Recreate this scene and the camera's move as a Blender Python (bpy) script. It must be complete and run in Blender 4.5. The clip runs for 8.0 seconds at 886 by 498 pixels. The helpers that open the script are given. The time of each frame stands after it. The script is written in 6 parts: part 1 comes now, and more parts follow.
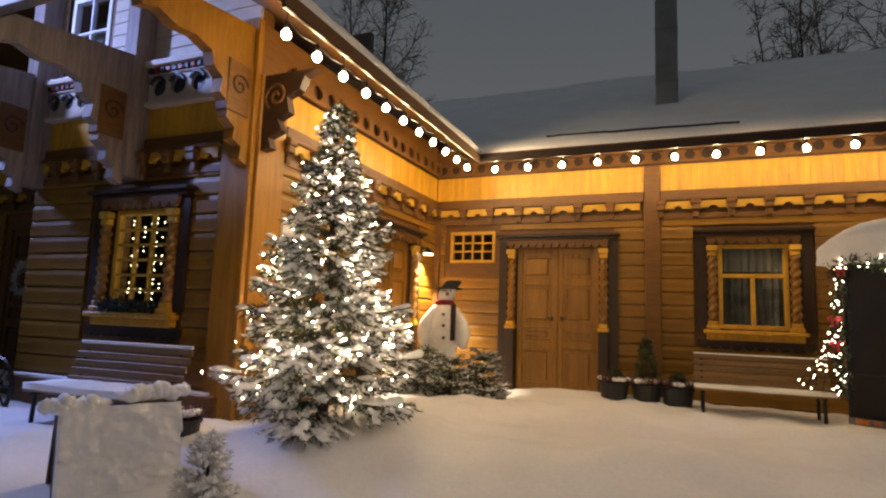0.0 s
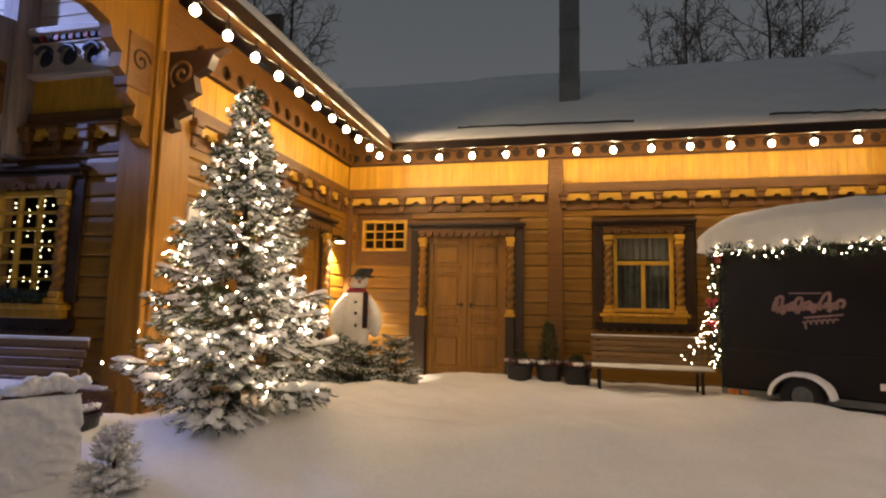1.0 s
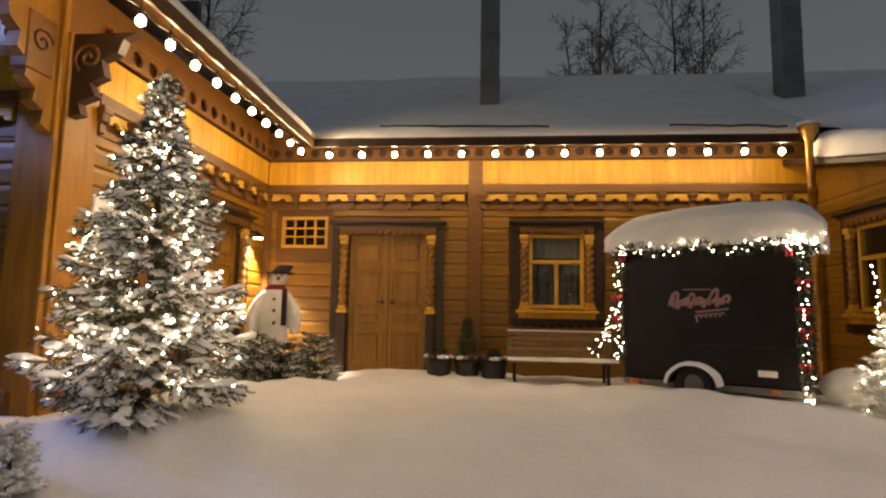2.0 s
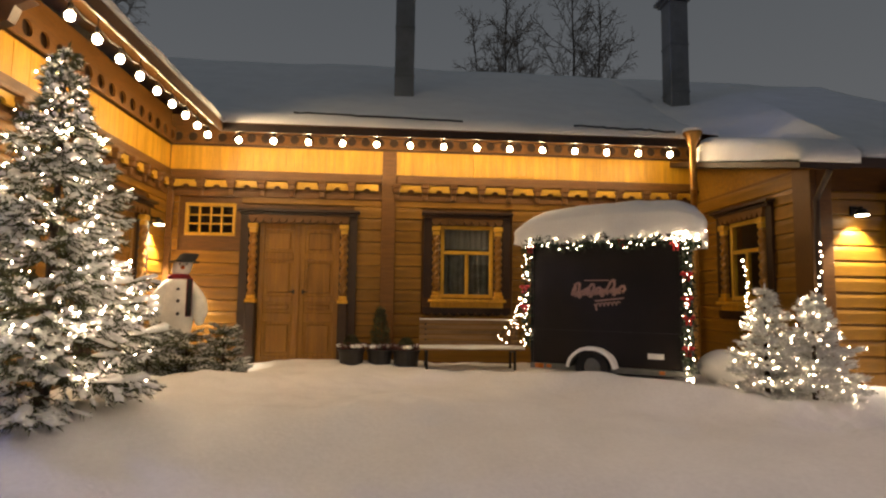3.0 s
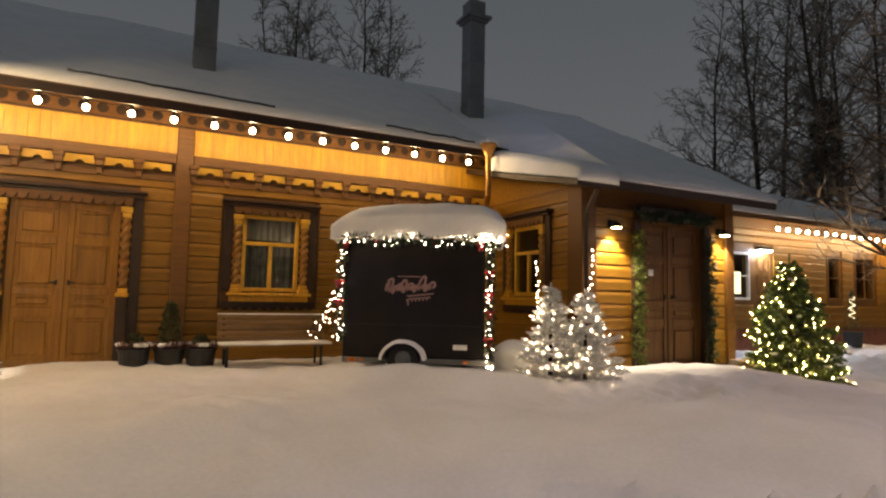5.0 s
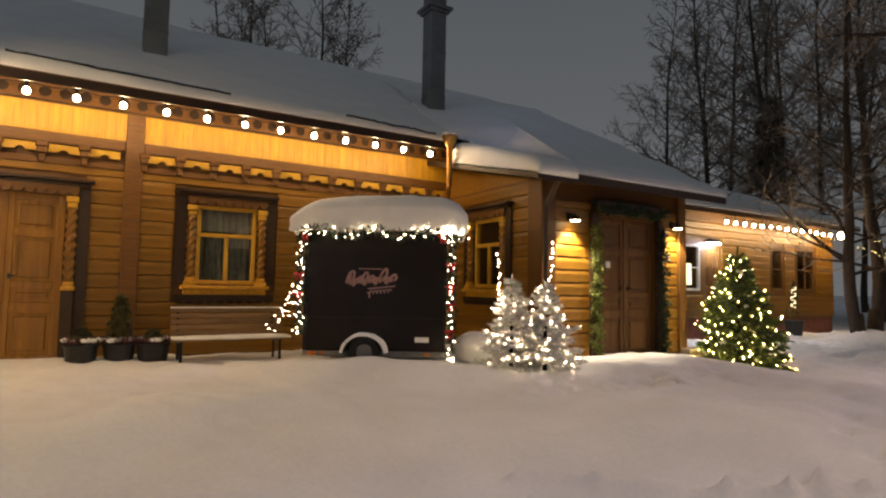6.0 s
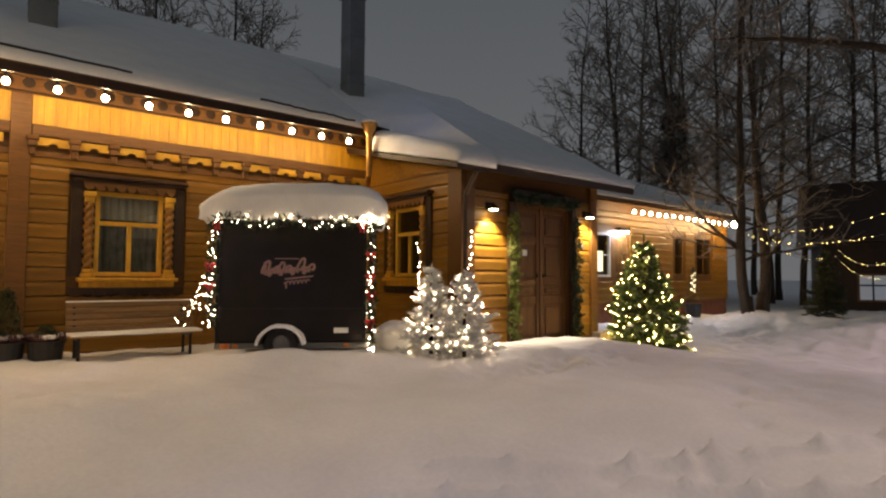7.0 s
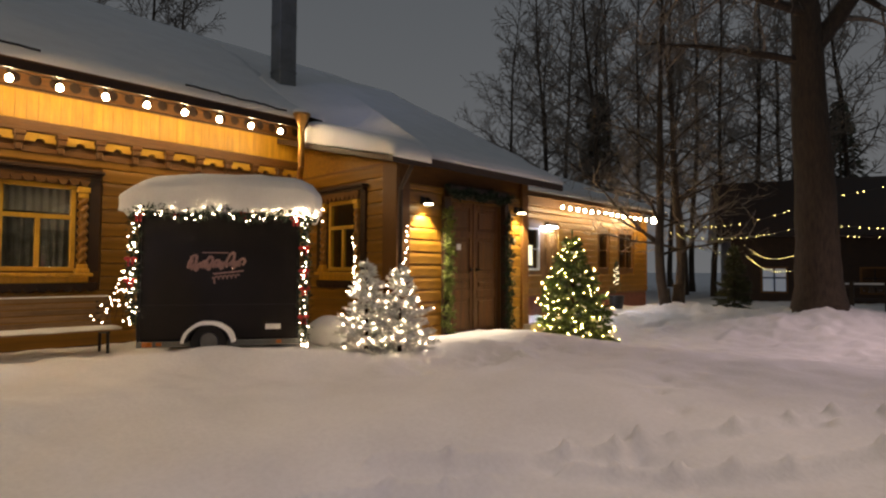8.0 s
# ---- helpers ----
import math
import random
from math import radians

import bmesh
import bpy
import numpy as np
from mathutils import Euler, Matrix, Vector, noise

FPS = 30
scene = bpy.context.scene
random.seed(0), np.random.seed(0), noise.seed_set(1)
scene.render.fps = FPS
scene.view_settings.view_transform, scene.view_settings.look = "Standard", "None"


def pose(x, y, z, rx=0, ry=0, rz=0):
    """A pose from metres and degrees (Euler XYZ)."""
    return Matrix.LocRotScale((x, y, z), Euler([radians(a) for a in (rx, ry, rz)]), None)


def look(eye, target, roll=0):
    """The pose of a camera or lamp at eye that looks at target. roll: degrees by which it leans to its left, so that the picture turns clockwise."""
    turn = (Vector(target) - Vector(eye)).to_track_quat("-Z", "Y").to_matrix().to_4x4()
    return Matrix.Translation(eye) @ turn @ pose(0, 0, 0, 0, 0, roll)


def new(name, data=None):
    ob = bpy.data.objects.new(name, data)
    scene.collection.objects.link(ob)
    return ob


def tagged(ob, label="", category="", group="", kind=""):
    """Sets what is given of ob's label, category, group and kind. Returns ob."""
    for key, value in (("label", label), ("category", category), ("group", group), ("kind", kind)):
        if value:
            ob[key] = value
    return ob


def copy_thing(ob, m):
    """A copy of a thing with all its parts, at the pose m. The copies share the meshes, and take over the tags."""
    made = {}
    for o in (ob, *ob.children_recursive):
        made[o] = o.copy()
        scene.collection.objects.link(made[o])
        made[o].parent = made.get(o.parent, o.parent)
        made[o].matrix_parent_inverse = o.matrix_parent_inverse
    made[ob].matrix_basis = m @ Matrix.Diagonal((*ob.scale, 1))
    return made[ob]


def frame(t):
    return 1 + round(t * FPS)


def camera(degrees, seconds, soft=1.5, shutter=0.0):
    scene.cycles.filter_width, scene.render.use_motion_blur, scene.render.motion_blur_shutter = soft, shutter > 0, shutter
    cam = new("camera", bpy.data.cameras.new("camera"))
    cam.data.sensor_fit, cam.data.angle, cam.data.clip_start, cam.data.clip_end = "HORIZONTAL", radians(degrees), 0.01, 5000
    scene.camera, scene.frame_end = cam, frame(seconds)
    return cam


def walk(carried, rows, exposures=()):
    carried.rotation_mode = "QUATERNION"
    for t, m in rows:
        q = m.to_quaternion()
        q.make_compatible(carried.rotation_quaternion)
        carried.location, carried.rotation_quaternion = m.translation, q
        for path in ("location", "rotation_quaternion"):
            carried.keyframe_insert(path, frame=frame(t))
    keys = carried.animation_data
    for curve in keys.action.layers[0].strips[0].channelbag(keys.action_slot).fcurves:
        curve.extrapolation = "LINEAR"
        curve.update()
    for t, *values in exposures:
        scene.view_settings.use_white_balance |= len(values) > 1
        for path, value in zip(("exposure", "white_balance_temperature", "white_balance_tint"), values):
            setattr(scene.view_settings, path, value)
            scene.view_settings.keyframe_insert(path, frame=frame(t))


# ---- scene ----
cam = camera(75.8, 8.0, soft=2.2)

PATH = [
    (0, (-0.105, -0.057, 1.642), (-0.872, 1.775, 1.875), 2.0),
    (0.5, (-0.135, -0.139, 1.616), (-0.722, 1.761, 1.833), 1.3),
    (1, (-0.146, -0.174, 1.591), (-0.604, 1.761, 1.8), 1.2),
    (1.5, (-0.095, -0.213, 1.544), (-0.417, 1.748, 1.768), 1.2),
    (3, (-0.266, -0.423, 1.56), (-0.117, 1.564, 1.739), 0.8),
    (3.5, (-0.473, -0.439, 1.573), (-0.081, 1.513, 1.756), 1.0),
    (4, (-0.603, -0.411, 1.566), (-0.011, 1.491, 1.74), 1.2),
    (4.5, (-0.731, -0.365, 1.575), (0.055, 1.466, 1.748), 1.2),
    (6, (-0.83, -0.295, 1.601), (0.2, 1.414, 1.738), 1.0),
    (6.5, (-0.831, -0.287, 1.598), (0.306, 1.354, 1.721), 0.6),
    (7, (-0.798, -0.301, 1.602), (0.457, 1.253, 1.703), 0.3),
    (7.5, (-0.816, -0.279, 1.613), (0.531, 1.197, 1.7), 0.1),
    (8, (-0.85, -0.265, 1.618), (0.585, 1.126, 1.696), 0.2),
]
walk(cam, [(t, look(eye, target, roll)) for t, eye, target, roll in PATH])

# ---------------------------------------------------------------- light
def make_world():
    w = bpy.data.worlds.new("night_sky")
    scene.world = w
    w.use_nodes = True
    nt = w.node_tree
    bg = nt.nodes["Background"]
    tc = nt.nodes.new("ShaderNodeTexCoord")
    sep = nt.nodes.new("ShaderNodeSeparateXYZ")
    ramp = nt.nodes.new("ShaderNodeValToRGB")
    nt.links.new(tc.outputs["Generated"], sep.inputs[0])
    nt.links.new(sep.outputs["Z"], ramp.inputs[0])
    nt.links.new(ramp.outputs[0], bg.inputs[0])
    e = ramp.color_ramp.elements
    e[0].position, e[0].color = 0.0, (0.110, 0.111, 0.114, 1)
    e[1].position, e[1].color = 0.7, (0.052, 0.059, 0.067, 1)
    bg.inputs[1].default_value = 1.30


make_world()


def lamp(name, kind, m, energy, color, size=0.1, cone=60.0, blend=0.6):
    d = bpy.data.lights.new(name, kind)
    d.energy, d.color = energy, color
    if kind == "AREA":
        d.shape, d.size = "DISK", size
    else:
        d.shadow_soft_size = size
    if kind == "SPOT":
        d.spot_size, d.spot_blend = radians(cone), blend
    ob = new(name, d)
    ob.matrix_world = m
    return ob


WARM = (1.0, 0.72, 0.38)
FAIRY = (1.0, 0.74, 0.40)
# street lamps of the yard, out of view behind and beside the camera
lamp("street_light_cold", "SPOT", look((-8.6, 1.2, 5.6), (-5.7, 4.3, 4.95)), 1150, (0.34, 0.43, 1.0), 0.2, 54, 0.6)
# extra unseen spot, added to turn bench and snow blue while skimming the wall
lamp("cold_fill_low", "SPOT", look((-9.5, 3.8, 4.3), (-5.0, 2.7, 0.4)), 850, (0.34, 0.43, 1.0), 0.2, 56, 0.9)
lamp("street_light_yard", "SPOT", look((4.0, -3.5, 8.0), (1.2, 1.6, 0.2)), 900, (1.0, 0.73, 0.53), 0.6, 62, 1.0)
lamp("street_light_right", "SPOT", look((13.0, -4.0, 7.5), (8.8, 1.2, 0.2)), 1900, (1.0, 0.70, 0.68), 0.15, 64, 1.0)


# ---------------------------------------------------------------- materials
def mat(name, base, rough=0.6, metal=0.0, vary=0.25, scale=6.0, stretch=(1, 1, 1), bump=0.15, fine=60.0, second=None, island=False, spec=0.5):
    m = bpy.data.materials.new(name)
    m.use_nodes = True
    nt = m.node_tree
    b = nt.nodes["Principled BSDF"]
    b.inputs["Roughness"].default_value = rough
    b.inputs["Metallic"].default_value = metal
    b.inputs["Specular IOR Level"].default_value = spec
    tc = nt.nodes.new("ShaderNodeTexCoord")
    mp = nt.nodes.new("ShaderNodeMapping")
    mp.inputs["Scale"].default_value = stretch
    nt.links.new(tc.outputs["Object"], mp.inputs[0])
    n1 = nt.nodes.new("ShaderNodeTexNoise")
    n1.inputs["Scale"].default_value, n1.inputs["Detail"].default_value = scale, 6
    n2 = nt.nodes.new("ShaderNodeTexNoise")
    n2.inputs["Scale"].default_value, n2.inputs["Detail"].default_value = fine, 3
    for n in (n1, n2):
        nt.links.new(mp.outputs[0], n.inputs["Vector"])
    ramp = nt.nodes.new("ShaderNodeValToRGB")
    c2 = second or tuple(c * (1 - vary) for c in base)
    c1 = tuple(min(1, c * (1 + vary * 0.6)) for c in base)
    e = ramp.color_ramp.elements
    e[0].position, e[0].color = 0.3, (*c2, 1)
    e[1].position, e[1].color = 0.7, (*c1, 1)
    nt.links.new(n1.outputs[0], ramp.inputs[0])
    mix = nt.nodes.new("ShaderNodeMix")
    mix.data_type, mix.blend_type = "RGBA", "MULTIPLY"
    mix.inputs[0].default_value = min(1.0, vary * 1.6)
    nt.links.new(ramp.outputs[0], mix.inputs[6])
    nt.links.new(n2.outputs[0], mix.inputs[7])
    hsv = nt.nodes.new("ShaderNodeHueSaturation")
    src = nt.nodes.new("ShaderNodeNewGeometry") if island else nt.nodes.new("ShaderNodeObjectInfo")
    mr = nt.nodes.new("ShaderNodeMapRange")
    mr.inputs[3].default_value, mr.inputs[4].default_value = 1.25 - vary * 0.5, 1.25 + vary * 0.5
    nt.links.new(src.outputs["Random Per Island" if island else "Random"], mr.inputs[0])
    nt.links.new(mr.outputs[0], hsv.inputs["Value"])
    nt.links.new(mix.outputs[2], hsv.inputs["Color"])
    nt.links.new(hsv.outputs[0], b.inputs["Base Color"])
    rr = nt.nodes.new("ShaderNodeMapRange")
    rr.inputs[3].default_value, rr.inputs[4].default_value = max(0.02, rough - 0.12), min(1, rough + 0.12)
    nt.links.new(n1.outputs[0], rr.inputs[0])
    nt.links.new(rr.outputs[0], b.inputs["Roughness"])
    if bump:
        bp = nt.nodes.new("ShaderNodeBump")
        bp.inputs["Strength"].default_value, bp.inputs["Distance"].default_value = bump, 0.01
        nt.links.new(n2.outputs[0], bp.inputs["Height"])
        nt.links.new(bp.outputs[0], b.inputs["Normal"])
    return m


def glow(name, color, strength):
    m = bpy.data.materials.new(name)
    m.use_nodes = True
    b = m.node_tree.nodes["Principled BSDF"]
    b.inputs["Base Color"].default_value = (0.8, 0.7, 0.5, 1)
    b.inputs["Emission Color"].default_value = (*color, 1)
    b.inputs["Emission Strength"].default_value = strength
    return m


def glass(name, tint=(0.8, 0.85, 0.85)):
    m = bpy.data.materials.new(name)
    m.use_nodes = True
    b = m.node_tree.nodes["Principled BSDF"]
    b.inputs["Base Color"].default_value = (*tint, 1)
    b.inputs["Transmission Weight"].default_value = 1.0
    b.inputs["Roughness"].default_value = 0.02
    b.inputs["IOR"].default_value = 1.5
    return m


GRAIN = (1.0, 12.0, 12.0)
UPGRAIN = (12.0, 12.0, 1.0)
PLANK = mat("painted_plank", (0.250, 0.118, 0.009), 0.42, vary=0.3, scale=1.6, stretch=GRAIN, bump=0.25, fine=14)
OCHRE = mat("ochre_board", (0.60, 0.315, 0.020), 0.45, vary=0.22, scale=1.5, stretch=UPGRAIN, bump=0.2, fine=12)
YELLOW = mat("yellow_trim", (0.58, 0.33, 0.030), 0.45, vary=0.2, scale=5, bump=0.15)
BROWN = mat("brown_trim", (0.155, 0.066, 0.011), 0.5, vary=0.3, scale=4, stretch=GRAIN, bump=0.2, fine=14)
UMBER = mat("dark_trim", (0.036, 0.016, 0.006), 0.5, vary=0.35, scale=5, bump=0.25)
DOOR = mat("door_wood", (0.285, 0.130, 0.011), 0.4, vary=0.3, scale=1.4, stretch=UPGRAIN, bump=0.2, fine=14)
DOOR_OLD = mat("door_wood_worn", (0.13, 0.050, 0.009), 0.55, vary=0.4, scale=1.4, stretch=UPGRAIN, bump=0.3, fine=14)
PALE = mat("pale_painted_wood", (0.55, 0.47, 0.36), 0.5, vary=0.2, scale=3, bump=0.15)
BENCHWOOD = mat("bench_wood", (0.26, 0.155, 0.07), 0.55, vary=0.3, scale=2, stretch=GRAIN, bump=0.25, fine=14)
GREYWOOD = mat("grey_beam", (0.30, 0.24, 0.20), 0.55, vary=0.3, scale=2, stretch=UPGRAIN, bump=0.25, fine=14)
REDTRIM = mat("red_trim", (0.30, 0.035, 0.025), 0.5, vary=0.25)
BLUETRIM = mat("blue_black_trim", (0.03, 0.035, 0.06), 0.5, vary=0.3)
SNOW = mat("snow", (0.81, 0.81, 0.81), 0.75, vary=0.06, scale=3.0, bump=0.5, fine=45, spec=0.3)
SNOW_GROUND = mat("trodden_snow", (0.76, 0.76, 0.78), 0.8, vary=0.09, scale=0.9, bump=0.45, fine=26, spec=0.25)
FROST = mat("frosted_needles", (0.72, 0.73, 0.72), 0.8, vary=0.25, scale=14, island=True, bump=0)
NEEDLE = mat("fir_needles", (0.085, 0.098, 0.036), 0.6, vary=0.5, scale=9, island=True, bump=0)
# greener needles, also brightened in colour for the glow of the fir's lights
NEEDLE_LIT = mat("lit_fir_needles", (0.11, 0.165, 0.036), 0.6, vary=0.5, scale=9, island=True, bump=0)
BARK = mat("bark", (0.090, 0.062, 0.040), 0.85, vary=0.5, scale=5, stretch=(6, 6, 1), bump=0.9, fine=30)
TWIG = mat("bare_twigs", (0.30, 0.245, 0.19), 0.85, vary=0.35, scale=3, bump=0)
METAL = mat("grey_sheet_metal", (0.20, 0.21, 0.21), 0.45, metal=0.6, vary=0.3, scale=3, bump=0.15)
DARKMETAL = mat("dark_metal", (0.03, 0.03, 0.03), 0.45, metal=0.7, vary=0.3, scale=8)
BRASS = mat("copper_sheet", (0.55, 0.30, 0.08), 0.35, metal=0.7, vary=0.3, scale=5)
BLACKPAINT = mat("black_trailer_paint", (0.012, 0.0095, 0.009), 0.5, vary=0.3, scale=2.5, bump=0.05, spec=0.25)
LOGO = mat("faded_rose_print", (0.33, 0.20, 0.17), 0.6, vary=0.25)
RUBBER = mat("tyre_rubber", (0.02, 0.02, 0.02), 0.8, vary=0.3, scale=10)
POT = mat("black_pot", (0.02, 0.02, 0.022), 0.5, vary=0.3)
CLOTH = mat("white_padded_fabric", (0.78, 0.76, 0.72), 0.85, vary=0.12, scale=8, bump=0.4, fine=40)
BLACKFELT = mat("black_felt", (0.015, 0.015, 0.017), 0.9, vary=0.3)
SCARF = mat("dark_red_knit", (0.24, 0.018, 0.028), 0.9, vary=0.4, scale=18)
CARROT = mat("orange_felt", (0.55, 0.13, 0.02), 0.8)
RIBBON = mat("red_bow", (0.50, 0.02, 0.02), 0.5, vary=0.3)
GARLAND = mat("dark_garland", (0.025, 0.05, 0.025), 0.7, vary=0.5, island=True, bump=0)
# same garland foliage, with the wall lamp's yellow glow put into the colour
GARLAND_LIT = mat("lamp_lit_garland", (0.20, 0.24, 0.04), 0.7, vary=0.5, island=True, bump=0)
WHITEPAINT = mat("white_paint", (0.75, 0.75, 0.73), 0.5, vary=0.1)
PLUM = mat("dry_heather", (0.22, 0.10, 0.10), 0.85, vary=0.5, island=True, bump=0)
# one dark tone for all room surfaces; the unlit rooms' dimness is in it
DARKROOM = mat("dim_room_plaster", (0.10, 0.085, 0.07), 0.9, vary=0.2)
BRICKRED = mat("brick_plinth", (0.20, 0.07, 0.045), 0.8, vary=0.35, scale=6)
CURTAIN = mat("grey_net_curtain", (0.34, 0.33, 0.31), 0.9, vary=0.2)
# grey that imitates the snowy yard mirrored in the lower panes
PANE_REFLECTION = mat("pane_reflection_grey", (0.13, 0.13, 0.125), 0.9, vary=0.4, scale=7)
AMBER = mat("amber_reflector", (0.60, 0.18, 0.03), 0.3)
GLASS = glass("window_glass")
BULB = glow("bulb_glow", (1.0, 0.725, 0.40), 190.0)
LED = glow("fairy_light_glow", (1.0, 0.72, 0.42), 130.0)
LED_TREE = glow("tree_light_glow", (1.0, 0.72, 0.46), 460.0)
LED_SMALL = glow("small_tree_light_glow", (1.0, 0.71, 0.42), 260.0)
LED_GREEN = glow("green_tree_light_glow", (1.0, 0.70, 0.20), 400.0)
LED_DIM = glow("window_light_glow", (1.0, 0.80, 0.46), 14.0)
LED_YELLOW = glow("yellow_fairy_light_glow", (1.0, 0.72, 0.20), 26.0)
LAMPGLOW = glow("wall_lamp_glow", (1.0, 0.80, 0.50), 30.0)
COLDGLOW = glow("cold_lit_window", (0.30, 0.58, 1.0), 0.12)
SCREEN = glow("lit_poster", (1.0, 0.85, 0.55), 2.0)


# ---------------------------------------------------------------- mesh helpers
def mesh_ob(name, bm, material, smooth=False):
    me = bpy.data.meshes.new(name)
    bmesh.ops.recalc_face_normals(bm, faces=bm.faces)
    bm.to_mesh(me)
    bm.free()
    me.materials.append(material)
    if smooth:
        me.polygons.foreach_set("use_smooth", [True] * len(me.polygons))
    return new(name, me)


def part(name, bm, material, parent, label="", smooth=False):
    ob = mesh_ob(name, bm, material, smooth)
    ob.parent = parent
    if label:
        ob["label"] = label
    return ob


def raw(name, verts, faces, material, parent=None, smooth=False):
    me = bpy.data.meshes.new(name)
    me.from_pydata([tuple(v) for v in verts], [], faces)
    me.materials.append(material)
    if smooth:
        me.polygons.foreach_set("use_smooth", [True] * len(me.polygons))
    ob = new(name, me)
    if parent:
        ob.parent = parent
    return ob


def empty(name, m, label, category, group=""):
    ob = new(name)
    ob.empty_display_size = 0.1
    ob.matrix_world = m
    return tagged(ob, label, category, group)


def box(bm, x0, x1, y0, y1, z0, z1, bevel=0.0, m=None):
    r = bmesh.ops.create_cube(bm, size=1.0)
    vs = r["verts"]
    bmesh.ops.scale(bm, vec=(x1 - x0, y1 - y0, z1 - z0), verts=vs)
    bmesh.ops.translate(bm, vec=((x0 + x1) / 2, (y0 + y1) / 2, (z0 + z1) / 2), verts=vs)
    if m is not None:
        bmesh.ops.transform(bm, matrix=m, verts=vs)
    if bevel:
        es = list({e for v in vs for e in v.link_edges})
        bmesh.ops.bevel(bm, geom=es, offset=bevel, segments=1, affect="EDGES")
    return bm


def boxes(*rows, bevel=0.0):
    bm = bmesh.new()
    for r in rows:
        box(bm, *r, bevel=bevel)
    return bm


def tube(bm, p, q, r0, r1, n=8, caps=True):
    p, q = Vector(p), Vector(q)
    d = q - p
    rot = d.to_track_quat("Z", "Y").to_matrix().to_4x4()
    bmesh.ops.create_cone(bm, cap_ends=caps, segments=n, radius1=r0, radius2=max(r1, 1e-4), depth=d.length, matrix=Matrix.Translation((p + q) / 2) @ rot)
    return bm


def sweep(pts, r, n=5):
    """One connected tube along points."""
    bm = bmesh.new()
    rows = []
    for k, p in enumerate(pts):
        d = (Vector(pts[min(k + 1, len(pts) - 1)]) - Vector(pts[max(k - 1, 0)])).normalized()
        a = d.cross(Vector((0.21, 0.13, 0.97))).normalized()
        b = d.cross(a)
        rows.append([bm.verts.new(Vector(p) + (a * math.cos(2 * math.pi * q / n) + b * math.sin(2 * math.pi * q / n)) * r) for q in range(n)])
    for ra, rb in zip(rows, rows[1:]):
        for q in range(n):
            bm.faces.new((ra[q], ra[(q + 1) % n], rb[(q + 1) % n], rb[q]))
    bm.faces.new(rows[0]), bm.faces.new(rows[-1][::-1])
    return bm


def ball(bm, c, r, sub=2, squash=(1, 1, 1)):
    bmesh.ops.create_icosphere(bm, subdivisions=sub, radius=1.0, matrix=Matrix.Translation(c) @ Matrix.Diagonal((r * squash[0], r * squash[1], r * squash[2], 1)))
    return bm


def extrude_xz(bm, pts, y0, y1):
    """A closed outline in the xz plane, given depth along y."""
    a = [bm.verts.new((x, y0, z)) for x, z in pts]
    b = [bm.verts.new((x, y1, z)) for x, z in pts]
    n = len(pts)
    bm.faces.new(a)
    bm.faces.new(list(reversed(b)))
    for i in range(n):
        bm.faces.new((a[i], b[i], b[(i + 1) % n], a[(i + 1) % n]))
    return bm


def ring_wall(bm, outer, inner, y0, y1):
    """A flat ring between two outlines of equal count, given depth along y."""
    n = len(outer)
    V = [[bm.verts.new((x, y, z)) for x, z in o] for o in (outer, inner) for y in (y0, y1)]
    for i in range(n):
        j = (i + 1) % n
        for a, b in ((0, 2), (1, 3), (0, 1), (2, 3)):
            bm.faces.new((V[a][i], V[a][j], V[b][j], V[b][i]))
    return bm


def scallops(bm, x0, x1, top, drop, n, y0, y1, tooth=0.6):
    """A board with a toothed lower edge."""
    pts = [(x1, top), (x0, top)]
    w = (x1 - x0) / n
    for i in range(n):
        a = x0 + i * w
        for u, v in ((0.0, 1 - tooth), (0.2, 1 - tooth * 0.25), (0.5, 1.0), (0.8, 1 - tooth * 0.25)):
            pts.append((a + u * w, top - drop * v))
    pts.append((x1, top - drop * (1 - tooth)))
    return extrude_xz(bm, pts, y0, y1)


def lumpy(ob_bm, amount, scale, seed=0.0):
    for v in ob_bm.verts:
        n = noise.noise_vector(v.co * scale + Vector((seed, seed * 0.7, 3.1)))
        v.co += n * amount
    return ob_bm


def smoothstep(a, b, v):
    t = max(0.0, min(1.0, (v - a) / (b - a)))
    return t * t * (3 - 2 * t)


# ---------------------------------------------------------------- ground
TRACKS = (((1.54, 2.68), (1.94, 2.35), (2.55, 1.86), (2.82, 1.63), (3.06, 1.58), (3.26, 1.42), (3.63, 1.12), (4.05, 0.86), (4.44, 0.66), (5.4, 0.15)),
          ((1.0, 2.65), (1.42, 2.37), (1.71, 2.18), (1.98, 2.05)), ((2.4, 1.78), (2.58, 1.51), (2.79, 1.2), (3.03, 0.94), (3.27, 0.68), (3.79, 0.27), (4.8, -0.4)),
          ((4.2, 0.6), (4.63, 0.36), (5.5, -0.1)))
STEPS = ((3.26, 1.44), (3.86, 1.62), (4.21, 1.94), (4.9, 2.2), (5.62, 2.51), (6.44, 2.98), (4.66, 0.71), (2.56, 1.52), (2.37, 1.99), (2.40, 1.84), (1.69, 2.19), (3.05, 1.72), (2.85, 1.5), (2.7, 1.9))


